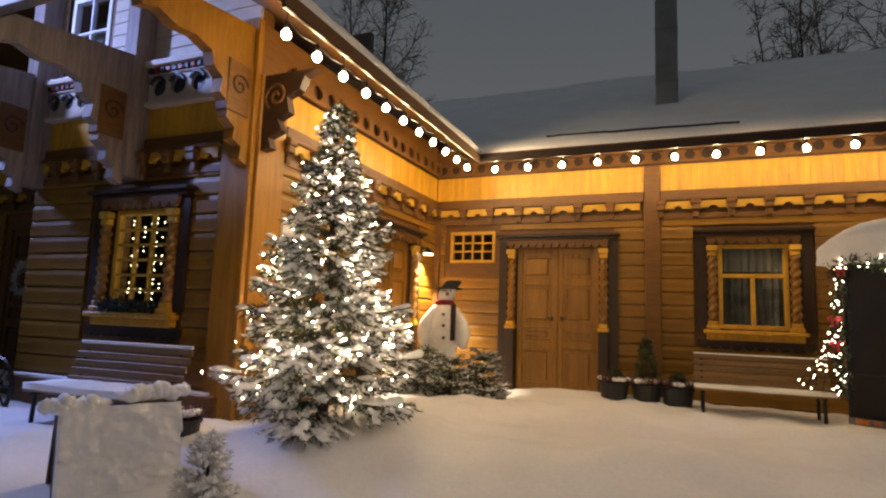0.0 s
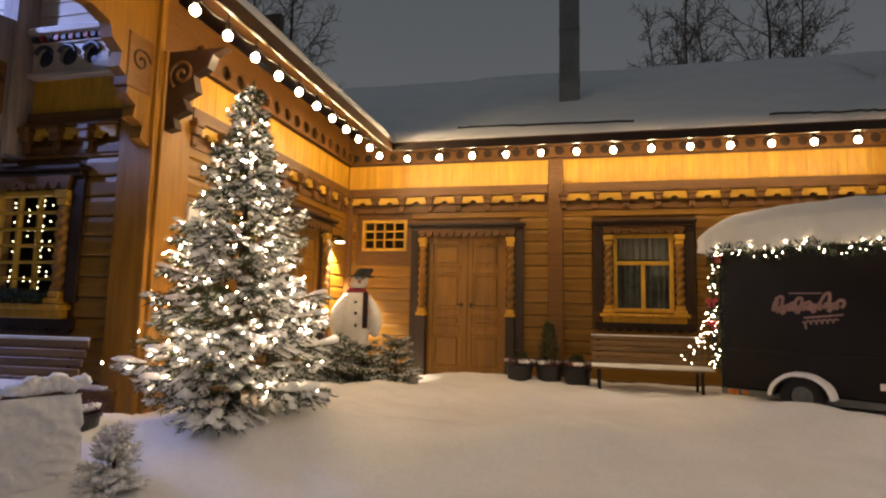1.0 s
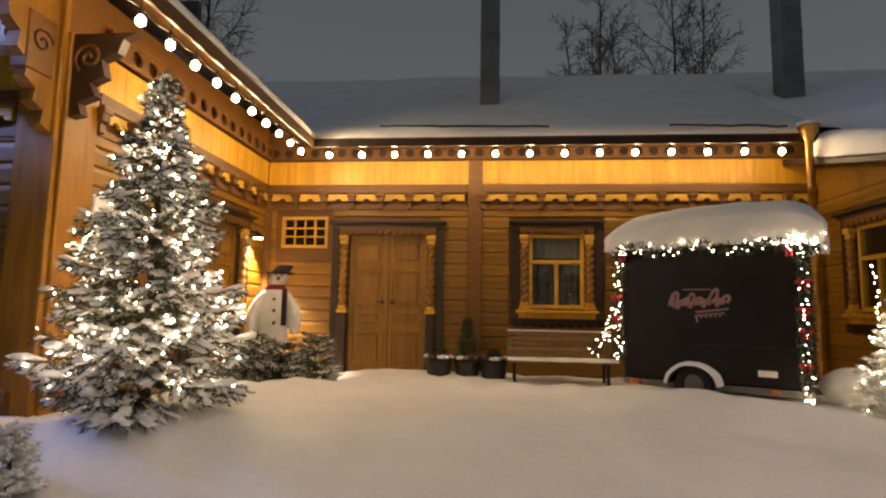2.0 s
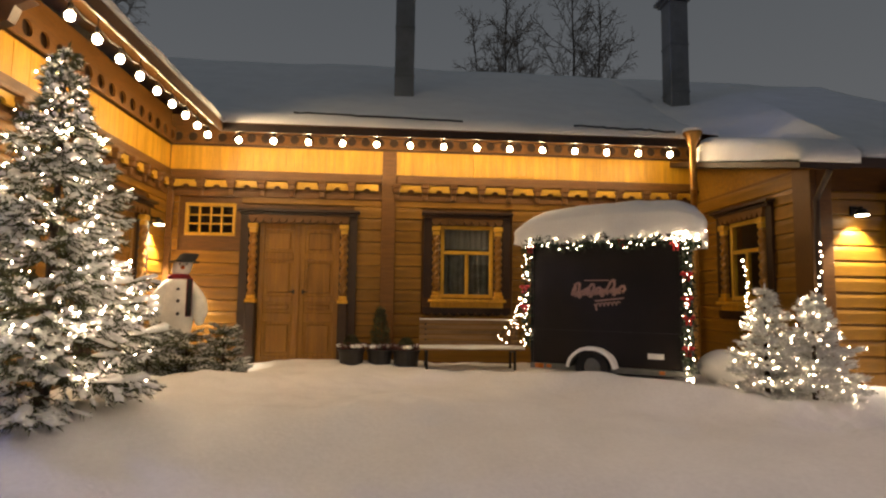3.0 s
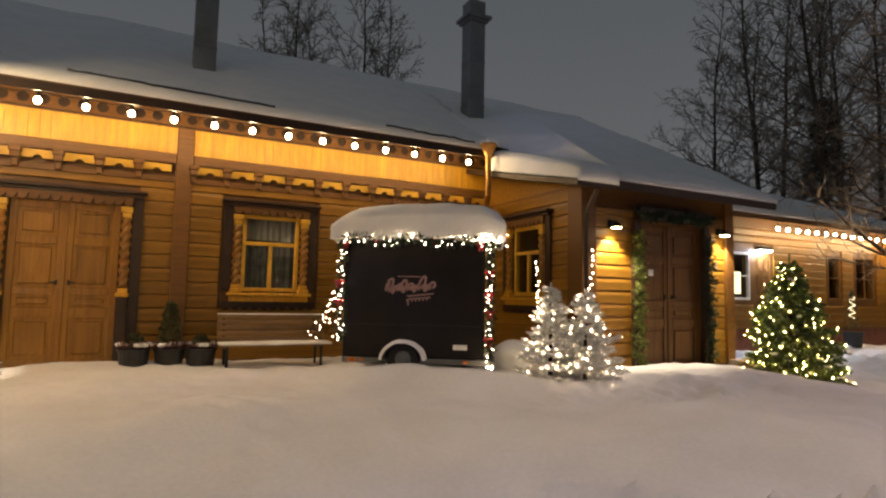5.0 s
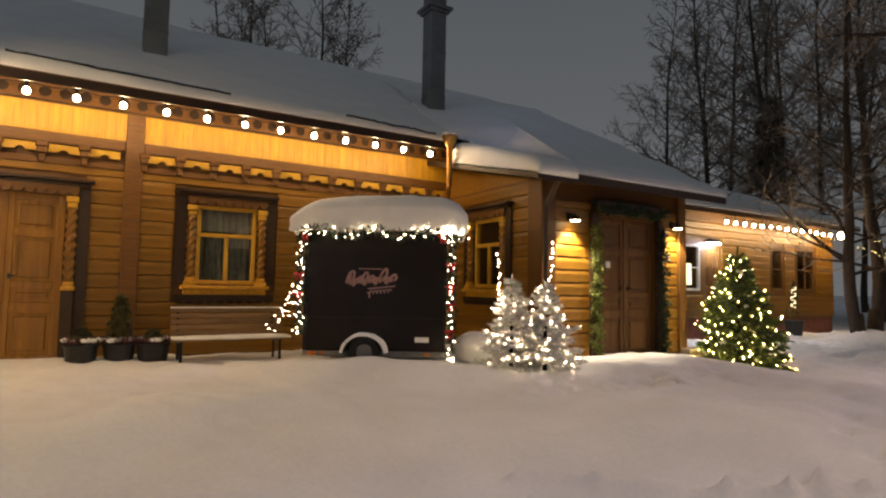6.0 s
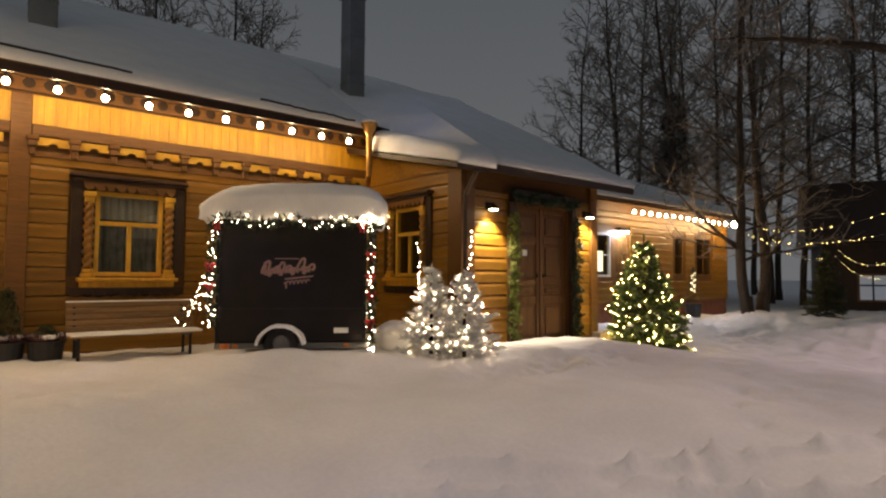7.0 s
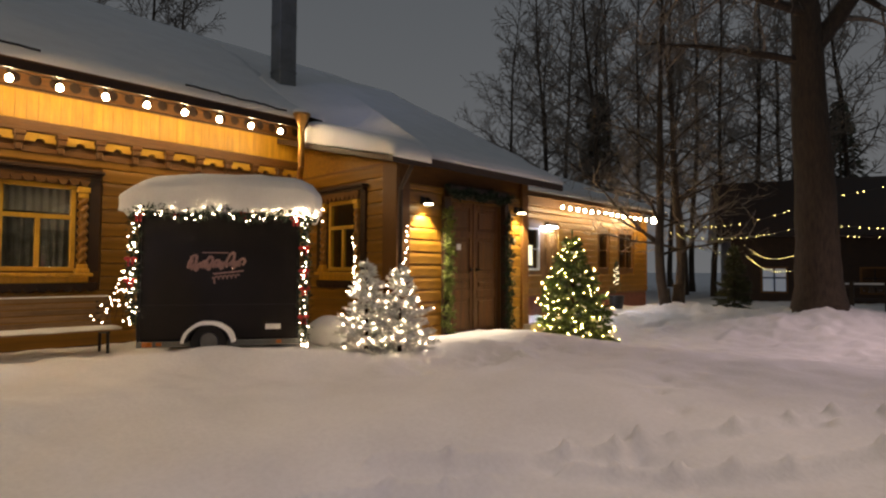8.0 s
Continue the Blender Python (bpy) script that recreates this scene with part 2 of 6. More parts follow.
def ground_height(x, y):
    d = math.hypot(x + 0.4, y + 0.2)
    h = 0.56 * smoothstep(1.2, 5.2, d)
    right = smoothstep(6.5, 9.5, x)
    h = h * (1 - right) + right * (0.28 + 0.1 * smoothstep(12, 17, x))
    # bank in front of the porch, mound under the big fir, shovelled ridge before the trailer
    h += 0.20 * math.exp(-((x - 5.6) / 1.5) ** 2 - ((y - 4.9) / 0.8) ** 2)
    h += 0.12 * math.exp(-((x + 2.6) / 1.3) ** 2 - ((y - 4.0) / 0.7) ** 2)
    h += 0.17 * math.exp(-((x - 1.9) / 1.7) ** 4 - ((y - 6.38 + 0.6 * (x - 1.46)) / 0.42) ** 2)
    # banks among the trees
    h += 0.62 * math.exp(-((x - 13.2) / 2.0) ** 2 - ((y - 2.2) / 2.2) ** 2)
    h += 0.26 * math.exp(-((x - 15.8) / 3.0) ** 2 - ((y - 6.0) / 1.8) ** 2)
    # drift before the snowman, hollow round the green fir
    h += 0.10 * math.exp(-((x + 2.7) / 0.9) ** 2 - ((y - 6.75) / 0.45) ** 2)
    h -= 0.13 * math.exp(-((x - 8.6) / 1.2) ** 2 - ((y - 5.7) / 0.9) ** 2)
    if abs(x) < 45 and abs(y) < 45:
        near = 1 - smoothstep(25, 45, d)
        h += near * 0.105 * noise.noise(Vector((x * 0.55, y * 0.55, 1.0)))
        h += near * 0.042 * noise.noise(Vector((x * 1.7, y * 1.7, 4.0)))
        rough = smoothstep(4.0, 6.0, d) * (0.4 + 0.6 * smoothstep(8, 12, x))
        h += near * rough * 0.065 * noise.noise(Vector((x * 4.2, y * 4.2, 7.0)))
        lumpy_bank = smoothstep(9.5, 12.0, x) * (1 - smoothstep(17, 22, x)) * smoothstep(1.0, 3.0, y + 0.2 * x - 2.0)
        h += lumpy_bank * (0.10 * noise.noise(Vector((x * 1.9, y * 1.9, 11.0))) + 0.08 * abs(noise.noise(Vector((x * 4.5, y * 4.5, 12.0)))))
        # trampled patch before the porch
        t = math.exp(-((x - 5.4) / 1.1) ** 2 - ((y - 4.2) / 0.55) ** 2)
        h -= t * 0.16 * max(0.0, noise.noise(Vector((x * 6, y * 6, 2.0))))
        # lip of deeper snow across the yard
        sx, sy = x + 0.25, y - 4.55
        across, along = -0.57 * sx + 0.82 * sy, 0.82 * sx + 0.57 * sy
        h += 0.11 * (smoothstep(-0.40, 0.40, across) - 0.5) * math.exp(-(along / 1.7) ** 2) * math.exp(-(across / 1.2) ** 2)
        # ruts and steps on the way
        for line in TRACKS if 0.5 < x < 6.5 and -1.0 < y < 3.2 else ():
            for (ax, ay), (bx, by) in zip(line, line[1:]):
                q = max(0.0, min(1.0, ((x - ax) * (bx - ax) + (y - ay) * (by - ay)) / ((bx - ax) ** 2 + (by - ay) ** 2)))
                dd = math.hypot(x - ax - q * (bx - ax), y - ay - q * (by - ay))
                if dd < 0.4:
                    h += 0.070 * (0.85 + 0.3 * noise.noise(Vector((x * 2, y * 2, 3)))) * math.exp(-(dd / 0.045) ** 2) - 0.012 * math.exp(-((dd - 0.13) / 0.06) ** 2)
        for fx, fy in STEPS:
            if abs(x - fx) < 0.4 and abs(y - fy) < 0.4:
                q = ((x - fx) / 0.09) ** 2 + ((y - fy) / 0.075) ** 2
                h -= 0.045 * math.exp(-q)
        for i in range(9):
            fx, fy = 0.25 + (0.1 if i % 2 else -0.1) - 0.06 * i, 2.4 + i * 0.42
            h -= 0.05 * math.exp(-((x - fx) / 0.09) ** 2 - ((y - fy) / 0.12) ** 2)
        # trodden hollow left of the porch door
        q = math.hypot((x - 4.05) / 0.85, (y - 4.3) / 0.55)
        h += -0.07 * math.exp(-q ** 4) + 0.05 * math.exp(-((q - 1.15) / 0.22) ** 2)
        if q < 1.2:
            h += 0.05 * noise.noise(Vector((x * 7.5, y * 7.5, 2.5)))
    return h


def spaced(lo, hi, fine, far):
    out = list(np.arange(lo, hi, fine))
    for sign, start in ((1, hi), (-1, lo)):
        v, step = start, fine
        while abs(v) < far:
            out.append(v)
            step *= 1.16
            v += sign * step
        out.append(sign * far)
    return sorted(set(round(float(v), 3) for v in out))


def make_ground():
    xs, ys = spaced(-6.5, 15.5, 0.07, 900.0), spaced(0.1, 8.3, 0.055, 900.0)
    xs = [v for v in xs if not 1.2 < v < 5.0] + [float(v) for v in np.arange(1.21, 5.0, 0.035)]
    ys = [v for v in ys if not 0.15 < v < 2.8] + [float(v) for v in np.arange(0.16, 2.8, 0.03)]
    xs.sort(), ys.sort()
    verts = [(x, y, ground_height(x, y)) for y in ys for x in xs]
    n = len(xs)
    faces = [(j * n + i, j * n + i + 1, (j + 1) * n + i + 1, (j + 1) * n + i) for j in range(len(ys) - 1) for i in range(n - 1)]
    tagged(raw("ground", verts, faces, SNOW_GROUND, smooth=True), "deep trodden snow covering the yard", "snow ground", kind="structure")


make_ground()

# ---------------------------------------------------------------- walls
PITCH = 0.195


def plank_mesh():
    prof = [(0.0, 0.002), (-0.026, 0.004), (-0.031, 0.016), (-0.031, 0.105), (-0.022, 0.138), (-0.008, 0.149), (0.0, 0.149)]
    bm = bmesh.new()
    a = [bm.verts.new((0, y, z)) for y, z in prof]
    b = [bm.verts.new((1, y, z)) for y, z in prof]
    bm.faces.new(a), bm.faces.new(list(reversed(b)))
    for i in range(len(prof)):
        j = (i + 1) % len(prof)
        bm.faces.new((a[i], b[i], b[j], a[j]))
    bmesh.ops.recalc_face_normals(bm, faces=bm.faces)
    me = bpy.data.meshes.new("plank")
    bm.to_mesh(me)
    bm.free()
    me.materials.append(PLANK)
    return me


PLANK_MESH = plank_mesh()
LATE_PLANKS = []


def wall(name, m, length, z0, z1, openings, planks, label, core=BROWN, thick=0.18):
    """A wall from local x 0 to length, its outer face at y 0. openings: x0, x1, z0, z1. planks: z from, z to, and gaps in x."""
    xs = sorted({0.0, length, *[v for o in openings for v in o[:2]]})
    bm = bmesh.new()
    for a, b in zip(xs, xs[1:]):
        cuts = sorted((o[2], o[3]) for o in openings if o[0] <= a + 1e-6 and o[1] >= b - 1e-6)
        z = z0
        for lo, hi in cuts:
            if lo > z:
                box(bm, a, b, 0, thick, z, lo)
            z = hi
        if z < z1:
            box(bm, a, b, 0, thick, z, z1)
    ob = mesh_ob(name, bm, core)
    ob.matrix_world = m
    tagged(ob, label, "wall", kind="structure")
    if planks:
        LATE_PLANKS.append((ob, length, planks))
    return ob


def lay_planks():
    for ob, length, (zlo, zhi, gaps) in LATE_PLANKS:
        z = zlo
        while z + 0.05 < zhi:
            blocked = sorted((g[0], g[1]) for g in gaps if g[2] < z + PITCH * 0.75 and g[3] > z + PITCH * 0.25)
            x, runs = 0.0, []
            for a, b in blocked:
                if a > x + 0.02:
                    runs.append((x, a))
                x = max(x, b)
            if x < length - 0.02:
                runs.append((x, length))
            for a, b in runs:
                pl = new("plank", PLANK_MESH)
                pl.parent = ob
                pl.location = (a, -random.random() * 0.003, z)
                pl.scale = (b - a, 1, min(PITCH, zhi - z) / 0.152)
            z += PITCH


MAIN = pose(-4.05, 9.0, 0)
LSIDE = pose(-4.05, 4.36, 0, 0, 0, 90)
LFRONT = pose(-7.35, 4.35, 0)
PSIDE = pose(4.86, 9.0, 0, 0, 0, -90)
PFRONT = pose(4.86, 6.25, 0)
FAR = pose(8.13, 9.0, 0)

main_wall = wall("wall_main", MAIN, 8.91, 0.2, 4.55, [(0.30, 1.10, 2.55, 3.08), (1.48, 2.79, 0.2, 2.78), (4.45, 5.33, 1.60, 2.80)],
                 (0.55, 3.28, [(0.2, 1.2, 2.45, 3.2), (1.2, 3.01, 0.2, 3.0), (4.13, 5.65, 1.4, 3.0)]), "ochre-brown painted clapboard wall of a timber house")
left_wall = wall("wall_left_wing", LSIDE, 4.64, 0.2, 4.60, [(2.42, 3.62, 0.2, 2.75)],
                 (0.55, 3.28, [(2.15, 3.9, 0.2, 2.98)]), "ochre-brown clapboard side wall of the left wing")
front_wall = wall("wall_left_front", LFRONT, 3.285, 0.2, 6.6, [(1.45, 2.30, 1.58, 2.68), (0.3, 1.0, 4.45, 5.4)],
                  (0.85, 3.14, [(1.04, 2.55, 1.2, 2.9)]), "dim clapboard front wall of the left wing")
porch_side = wall("wall_porch_side", PSIDE, 2.75, 0.2, 3.32, [(0.98, 1.78, 1.62, 2.80)],
                  (0.55, 3.30, [(0.74, 2.02, 1.45, 3.0)]), "ochre clapboard side wall of the porch")
porch_front = wall("wall_porch_front", PFRONT, 3.27, 0.2, 3.35, [(1.10, 2.50, 0.2, 2.80)],
                   (0.55, 3.0, [(0.98, 2.62, 0.2, 3.0)]), "brown clapboard front wall of the porch")
far_wall = wall("wall_far_wing", FAR, 11.4, 0.9, 3.75, [(3.82, 4.50, 1.65, 2.85), (4.70, 5.35, 0.9, 2.85), (7.84, 8.47, 1.7, 2.95), (9.2, 10.25, 1.7, 2.98)],
                (0.95, 3.5, [(3.74, 4.6, 1.55, 2.95), (4.6, 5.45, 0.9, 2.95), (7.76, 8.55, 1.6, 3.05), (9.1, 10.35, 1.6, 3.08)]), "ochre clapboard wall of the far wing")
tagged(mesh_ob("wall_porch_return", boxes((7.95, 8.13, 6.43, 9.0, 0.2, 3.5)), PLANK), "brown side wall of the porch", "wall", kind="structure")
tagged(mesh_ob("wall_plinth_far", boxes((8.2, 19.5, 9.02, 9.2, 0.0, 0.9)), BRICKRED), "dark red plinth of the far wing", "wall", kind="structure")
tagged(mesh_ob("wall_far_end", boxes((19.35, 19.53, 9.18, 15.0, 0.0, 3.75)), PLANK), "ochre end wall of the far wing", "wall", kind="structure")
tagged(mesh_ob("wall_back", boxes((-12.0, 19.5, 15.0, 15.2, 0.0, 6.0)), DARKROOM), "plain back wall closing the house", "wall", kind="structure")
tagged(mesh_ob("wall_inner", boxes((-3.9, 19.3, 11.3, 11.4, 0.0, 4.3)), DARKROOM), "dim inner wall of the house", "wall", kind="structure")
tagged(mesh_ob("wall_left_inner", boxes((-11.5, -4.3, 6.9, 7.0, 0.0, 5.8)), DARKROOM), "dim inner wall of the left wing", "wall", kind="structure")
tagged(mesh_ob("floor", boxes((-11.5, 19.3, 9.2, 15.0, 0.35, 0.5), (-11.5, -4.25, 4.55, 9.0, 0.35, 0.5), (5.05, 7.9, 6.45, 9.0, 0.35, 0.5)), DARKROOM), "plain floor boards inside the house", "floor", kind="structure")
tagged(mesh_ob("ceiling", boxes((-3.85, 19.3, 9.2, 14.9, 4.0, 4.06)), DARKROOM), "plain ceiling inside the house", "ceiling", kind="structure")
# unseen walls, added to keep low sky light off the house and snow
tagged(mesh_ob("wall_opposite", boxes((-22.0, 30.0, -15.2, -15.0, 0.0, 8.5)), UMBER), "unseen dark wall added to cut low sky light", "wall", kind="structure")
tagged(mesh_ob("wall_west", boxes((-22.2, -22.0, -15.2, 8.0, 0.0, 8.5)), UMBER), "unseen dark wall added to cut low sky light", "wall", kind="structure")
recess = wall("wall_recess", pose(-12.0, 5.5, 0), 4.65, 0.2, 6.6, [(2.25, 3.25, 0.2, 2.75)], (0.85, 3.14, [(2.1, 3.4, 0.2, 2.9)]), "dark clapboard wall behind the entrance recess")
tagged(mesh_ob("wall_recess_side", boxes((-7.35, -7.17, 4.53, 5.5, 0.2, 6.6)), BROWN), "side wall of the entrance recess", "wall", kind="structure")


# ---------------------------------------------------------------- roofs
def snow_slab(name, corners, thick, label, seed=0.0, cell=0.16, lip=0.10):
    """A blanket of snow over a roof plane: four corners (eave left, eave right, ridge right, ridge left)."""
    a, b, c, d = [Vector(p) for p in corners]
    nu, nv = max(2, int((b - a).length / cell)), max(2, int((d - a).length / cell))
    verts, faces = [], []
    up = Vector((0, 0, 1))
    for j in range(nv + 1):
        for i in range(nu + 1):
            u, v = i / nu, j / nv
            p = (a * (1 - u) + b * u) * (1 - v) + (d * (1 - u) + c * u) * v
            edge = min(1.0, v * nv / 2.2 + 0.6)
            h = thick * edge + 0.05 * noise.noise(p * 0.7 + Vector((seed, 0, 0))) + 0.025 * noise.noise(p * 2.3)
            sag = Vector((0, 0, 0))
            if j == 0:
                out = (a - d).normalized()
                sag = out * (lip * (0.4 + 0.6 * noise.noise(p * 1.9 + Vector((0, seed, 0)))))
            verts.append(p + up * max(0.02, h) + sag)
    n = nu + 1
    base = len(verts)
    for j in range(nv + 1):
        for i in range(nu + 1):
            u, v = i / nu, j / nv
            verts.append((a * (1 - u) + b * u) * (1 - v) + (d * (1 - u) + c * u) * v + up * 0.004)
    for j in range(nv):
        for i in range(nu):
            q = j * n + i
            faces.append((q, q + 1, q + n + 1, q + n))
    rim = [i for i in range(n)] + [j * n + n - 1 for j in range(1, nv + 1)] + [nv * n + i for i in range(n - 2, -1, -1)] + [j * n for j in range(nv - 1, 0, -1)]
    for k, q in enumerate(rim):
        r = rim[(k + 1) % len(rim)]
        faces.append((q, base + q, base + r, r))
    return tagged(raw(name, verts, faces, SNOW, smooth=True), label, "snow", kind="structure")


def roof_slab(name, corners, thick, label, material=BROWN):
    bm = bmesh.new()
    t = [bm.verts.new(p) for p in corners]
    u = [bm.verts.new(Vector(p) - Vector((0, 0, thick))) for p in corners]
    bm.faces.new(t), bm.faces.new(list(reversed(u)))
    for i in range(4):
        j = (i + 1) % 4
        bm.faces.new((t[i], u[i], u[j], t[j]))
    return tagged(mesh_ob(name, bm, material), label, "roof", kind="structure")


EAVE_Y, EAVE_X, EAVE_Z = 8.10, -2.95, 4.16
RIDGE_Y, RIDGE_Z = 11.6, 6.42
C_MAIN = [(EAVE_X - 0.02, EAVE_Y, EAVE_Z), (4.45, EAVE_Y, EAVE_Z), (4.45, RIDGE_Y, RIDGE_Z), (EAVE_X - 0.02 - 3.5, RIDGE_Y, RIDGE_Z)]
roof_slab("roof_main", C_MAIN, 0.10, "dark boarded roof edge under snow")
snow_slab("roof_snow_main", C_MAIN, 0.15, "thick snow blanket on the main roof", 1.0)
C_BACK = [(19.9, 15.1, 4.2), (-9.0, 15.1, 4.2), (-6.5, RIDGE_Y, RIDGE_Z), (9.3, RIDGE_Y, RIDGE_Z)]
roof_slab("roof_back", C_BACK, 0.1, "rear slope of the main roof")
C_LEFT = [(EAVE_X, 3.35, EAVE_Z), (EAVE_X, EAVE_Y, EAVE_Z), (EAVE_X - 3.5, RIDGE_Y, RIDGE_Z), (EAVE_X - 3.5, 3.35, RIDGE_Z)]
roof_slab("roof_left_wing", C_LEFT, 0.12, "boarded roof of the left wing with snow")
snow_slab("roof_snow_left", C_LEFT, 0.12, "snow along the left wing's roof edge", 5.0)
C_LEFT2 = [(-12.0, 11.6, 4.6), (-12.0, 3.35, 4.6), (EAVE_X - 3.5, 3.35, RIDGE_Z), (EAVE_X - 3.5, RIDGE_Y, RIDGE_Z)]
roof_slab("roof_left_far_slope", C_LEFT2, 0.12, "far slope of the left wing's roof")
P_Y, P_Z = 5.80, 3.30
C_PORCH = [(5.14, P_Y, P_Z), (8.80, P_Y, P_Z), (9.3, RIDGE_Y, RIDGE_Z), (6.9, RIDGE_Y, RIDGE_Z)]
roof_slab("roof_porch", C_PORCH, 0.08, "dark roof edge of the porch under snow", UMBER)
snow_slab("roof_snow_porch", C_PORCH, 0.12, "smooth snow on the long porch roof", 9.0)
C_FAR = [(8.6, 8.35, 3.72), (20.0, 8.35, 3.72), (17.0, 12.0, 5.35), (8.6, 12.0, 5.35)]
roof_slab("roof_far_wing", C_FAR, 0.10, "dark roof edge of the far wing")
snow_slab("roof_snow_far", C_FAR, 0.12, "snow on the far wing's roof", 13.0, cell=0.25)
tagged(mesh_ob("trim", boxes((-3.0, 4.42, 8.10, 8.14, 4.03, 4.15), (-3.0, -2.96, 3.36, 8.10, 4.03, 4.15), bevel=0.006), UMBER), "dark fascia boards along the eaves", "trim", kind="structure")
# rounded snow bank along the porch roof's side, above a sloping gutter board
def side_bank():
    nu, nv = 14, 30
    verts = []
    for j in range(nv + 1):
        y = P_Y - 0.06 + (8.22 - P_Y) * j / nv
        low = 3.28 + (y - P_Y) * 0.235
        end = (1 - (1 - min(1.0, (j + 0.4) / 7)) ** 2.6) ** 0.45
        top = low + (0.24 + 0.16 * j / nv) * end
        for i in range(nu + 1):
            u = i / nu
            x = 5.10 - 0.74 * u
            z = low + (top - low) * max(0.0, 1 - max(0.0, (u - 0.35) / 0.65) ** 3.0) ** 0.42
            verts.append((x, y, z + 0.018 * noise.noise(Vector((x * 3, y * 2, 5)))))
    n = nu + 1
    faces = [(j * n + i, j * n + i + 1, (j + 1) * n + i + 1, (j + 1) * n + i) for j in range(nv) for i in range(nu)]
    base = len(verts)
    verts += [(x, y, 3.24 + (y - P_Y) * 0.235) for x, y, z in verts]
    for i in range(nu):
        faces.append((i, base + i, base + i + 1, i + 1))
    for j in range(nv):
        faces.append((j * n + nu, base + j * n + nu, base + (j + 1) * n + nu, (j + 1) * n + nu))
        faces += [(base + j * n + i, base + (j + 1) * n + i, base + (j + 1) * n + i + 1, base + j * n + i + 1) for i in range(nu)]
    tagged(raw("roof_snow_bank", verts, faces, SNOW, smooth=True), "rounded snow bank along the porch roof's side", "snow", kind="structure")
    bm = bmesh.new()
    rows = []
    for y, z in ((P_Y - 0.03, 3.26), (8.95, 3.26 + 3.15 * 0.235)):
        rows.append([bm.verts.new((x, y, z + dz)) for x, dz in ((4.36, 0.0), (5.0, 0.0), (5.0, -0.10), (4.36, -0.10))])
    bm.faces.new(rows[0]), bm.faces.new(rows[1][::-1])
    for k in range(4):
        bm.faces.new((rows[0][k], rows[0][(k + 1) % 4], rows[1][(k + 1) % 4], rows[1][k]))
    tagged(mesh_ob("trim_porch_side", bm, UMBER), "dark sloping eave board on the porch's side", "trim", kind="structure")


side_bank()
bm = bmesh.new()
lo = [bm.verts.new((4.862, y, z)) for y, z in ((6.30, 3.322), (8.99, 3.322), (8.99, 3.90), (6.30, 3.326))]
hi = [bm.verts.new((5.04, v.co.y, v.co.z)) for v in lo]
bm.faces.new(lo), bm.faces.new(hi[::-1])
for k in range(4):
    bm.faces.new((lo[k], hi[k], hi[(k + 1) % 4], lo[(k + 1) % 4]))
tagged(mesh_ob("wall_porch_side_top", bm, PLANK), "sloping top of the porch's side wall", "wall", kind="structure")
tagged(mesh_ob("trim_porch", boxes((4.92, 8.75, 5.78, 5.81, 3.19, 3.31)), UMBER), "dark fascia of the porch roof", "trim", kind="structure")


# ---------------------------------------------------------------- string of bulbs
def bulb_run(start, end, n, sag=0.03):
    a, b = Vector(start), Vector(end)
    for i in range(n):
        p = a.lerp(b, i / (n - 1))
        th = empty("festoon_bulb", Matrix.Translation(p), "glowing warm white globe bulb under the snowy eave", "light bulb", "bulbs along the eaves")
        bm = bmesh.new()
        ball(bm, (0, 0, 0), 0.040, 2, (1, 1, 1.12))
        part("globe", bm, BULB, th, smooth=True)
        bm = bmesh.new()
        tube(bm, (0, 0, 0.05), (0, 0, 0.115), 0.024, 0.02, 8)
        part("socket", bm, DARKMETAL, th)
        part("hook", tube(bmesh.new(), (0, 0, 0.115), (0, 0, 0.25), 0.005, 0.005, 5), DARKMETAL, th)
    pts = []
    for i in range(n):
        pts.append(a.lerp(b, i / (n - 1)) + Vector((0, 0, 0.115)))
        if i < n - 1:
            pts.append(a.lerp(b, (i + 0.5) / (n - 1)) + Vector((0, 0, 0.115 - sag)))
    tagged(mesh_ob("light_cable", sweep(pts, 0.008), DARKMETAL), "black cable of the eave lights", "cable")


bulb_run((-3.13, 3.60, 3.94), (-3.13, 8.02, 3.94), 11)
bulb_run((-2.75, 8.25, 3.94), (4.02, 8.25, 3.94), 14)
bulb_run((12.9, 8.40, 3.42), (18.2, 8.40, 3.42), 14)


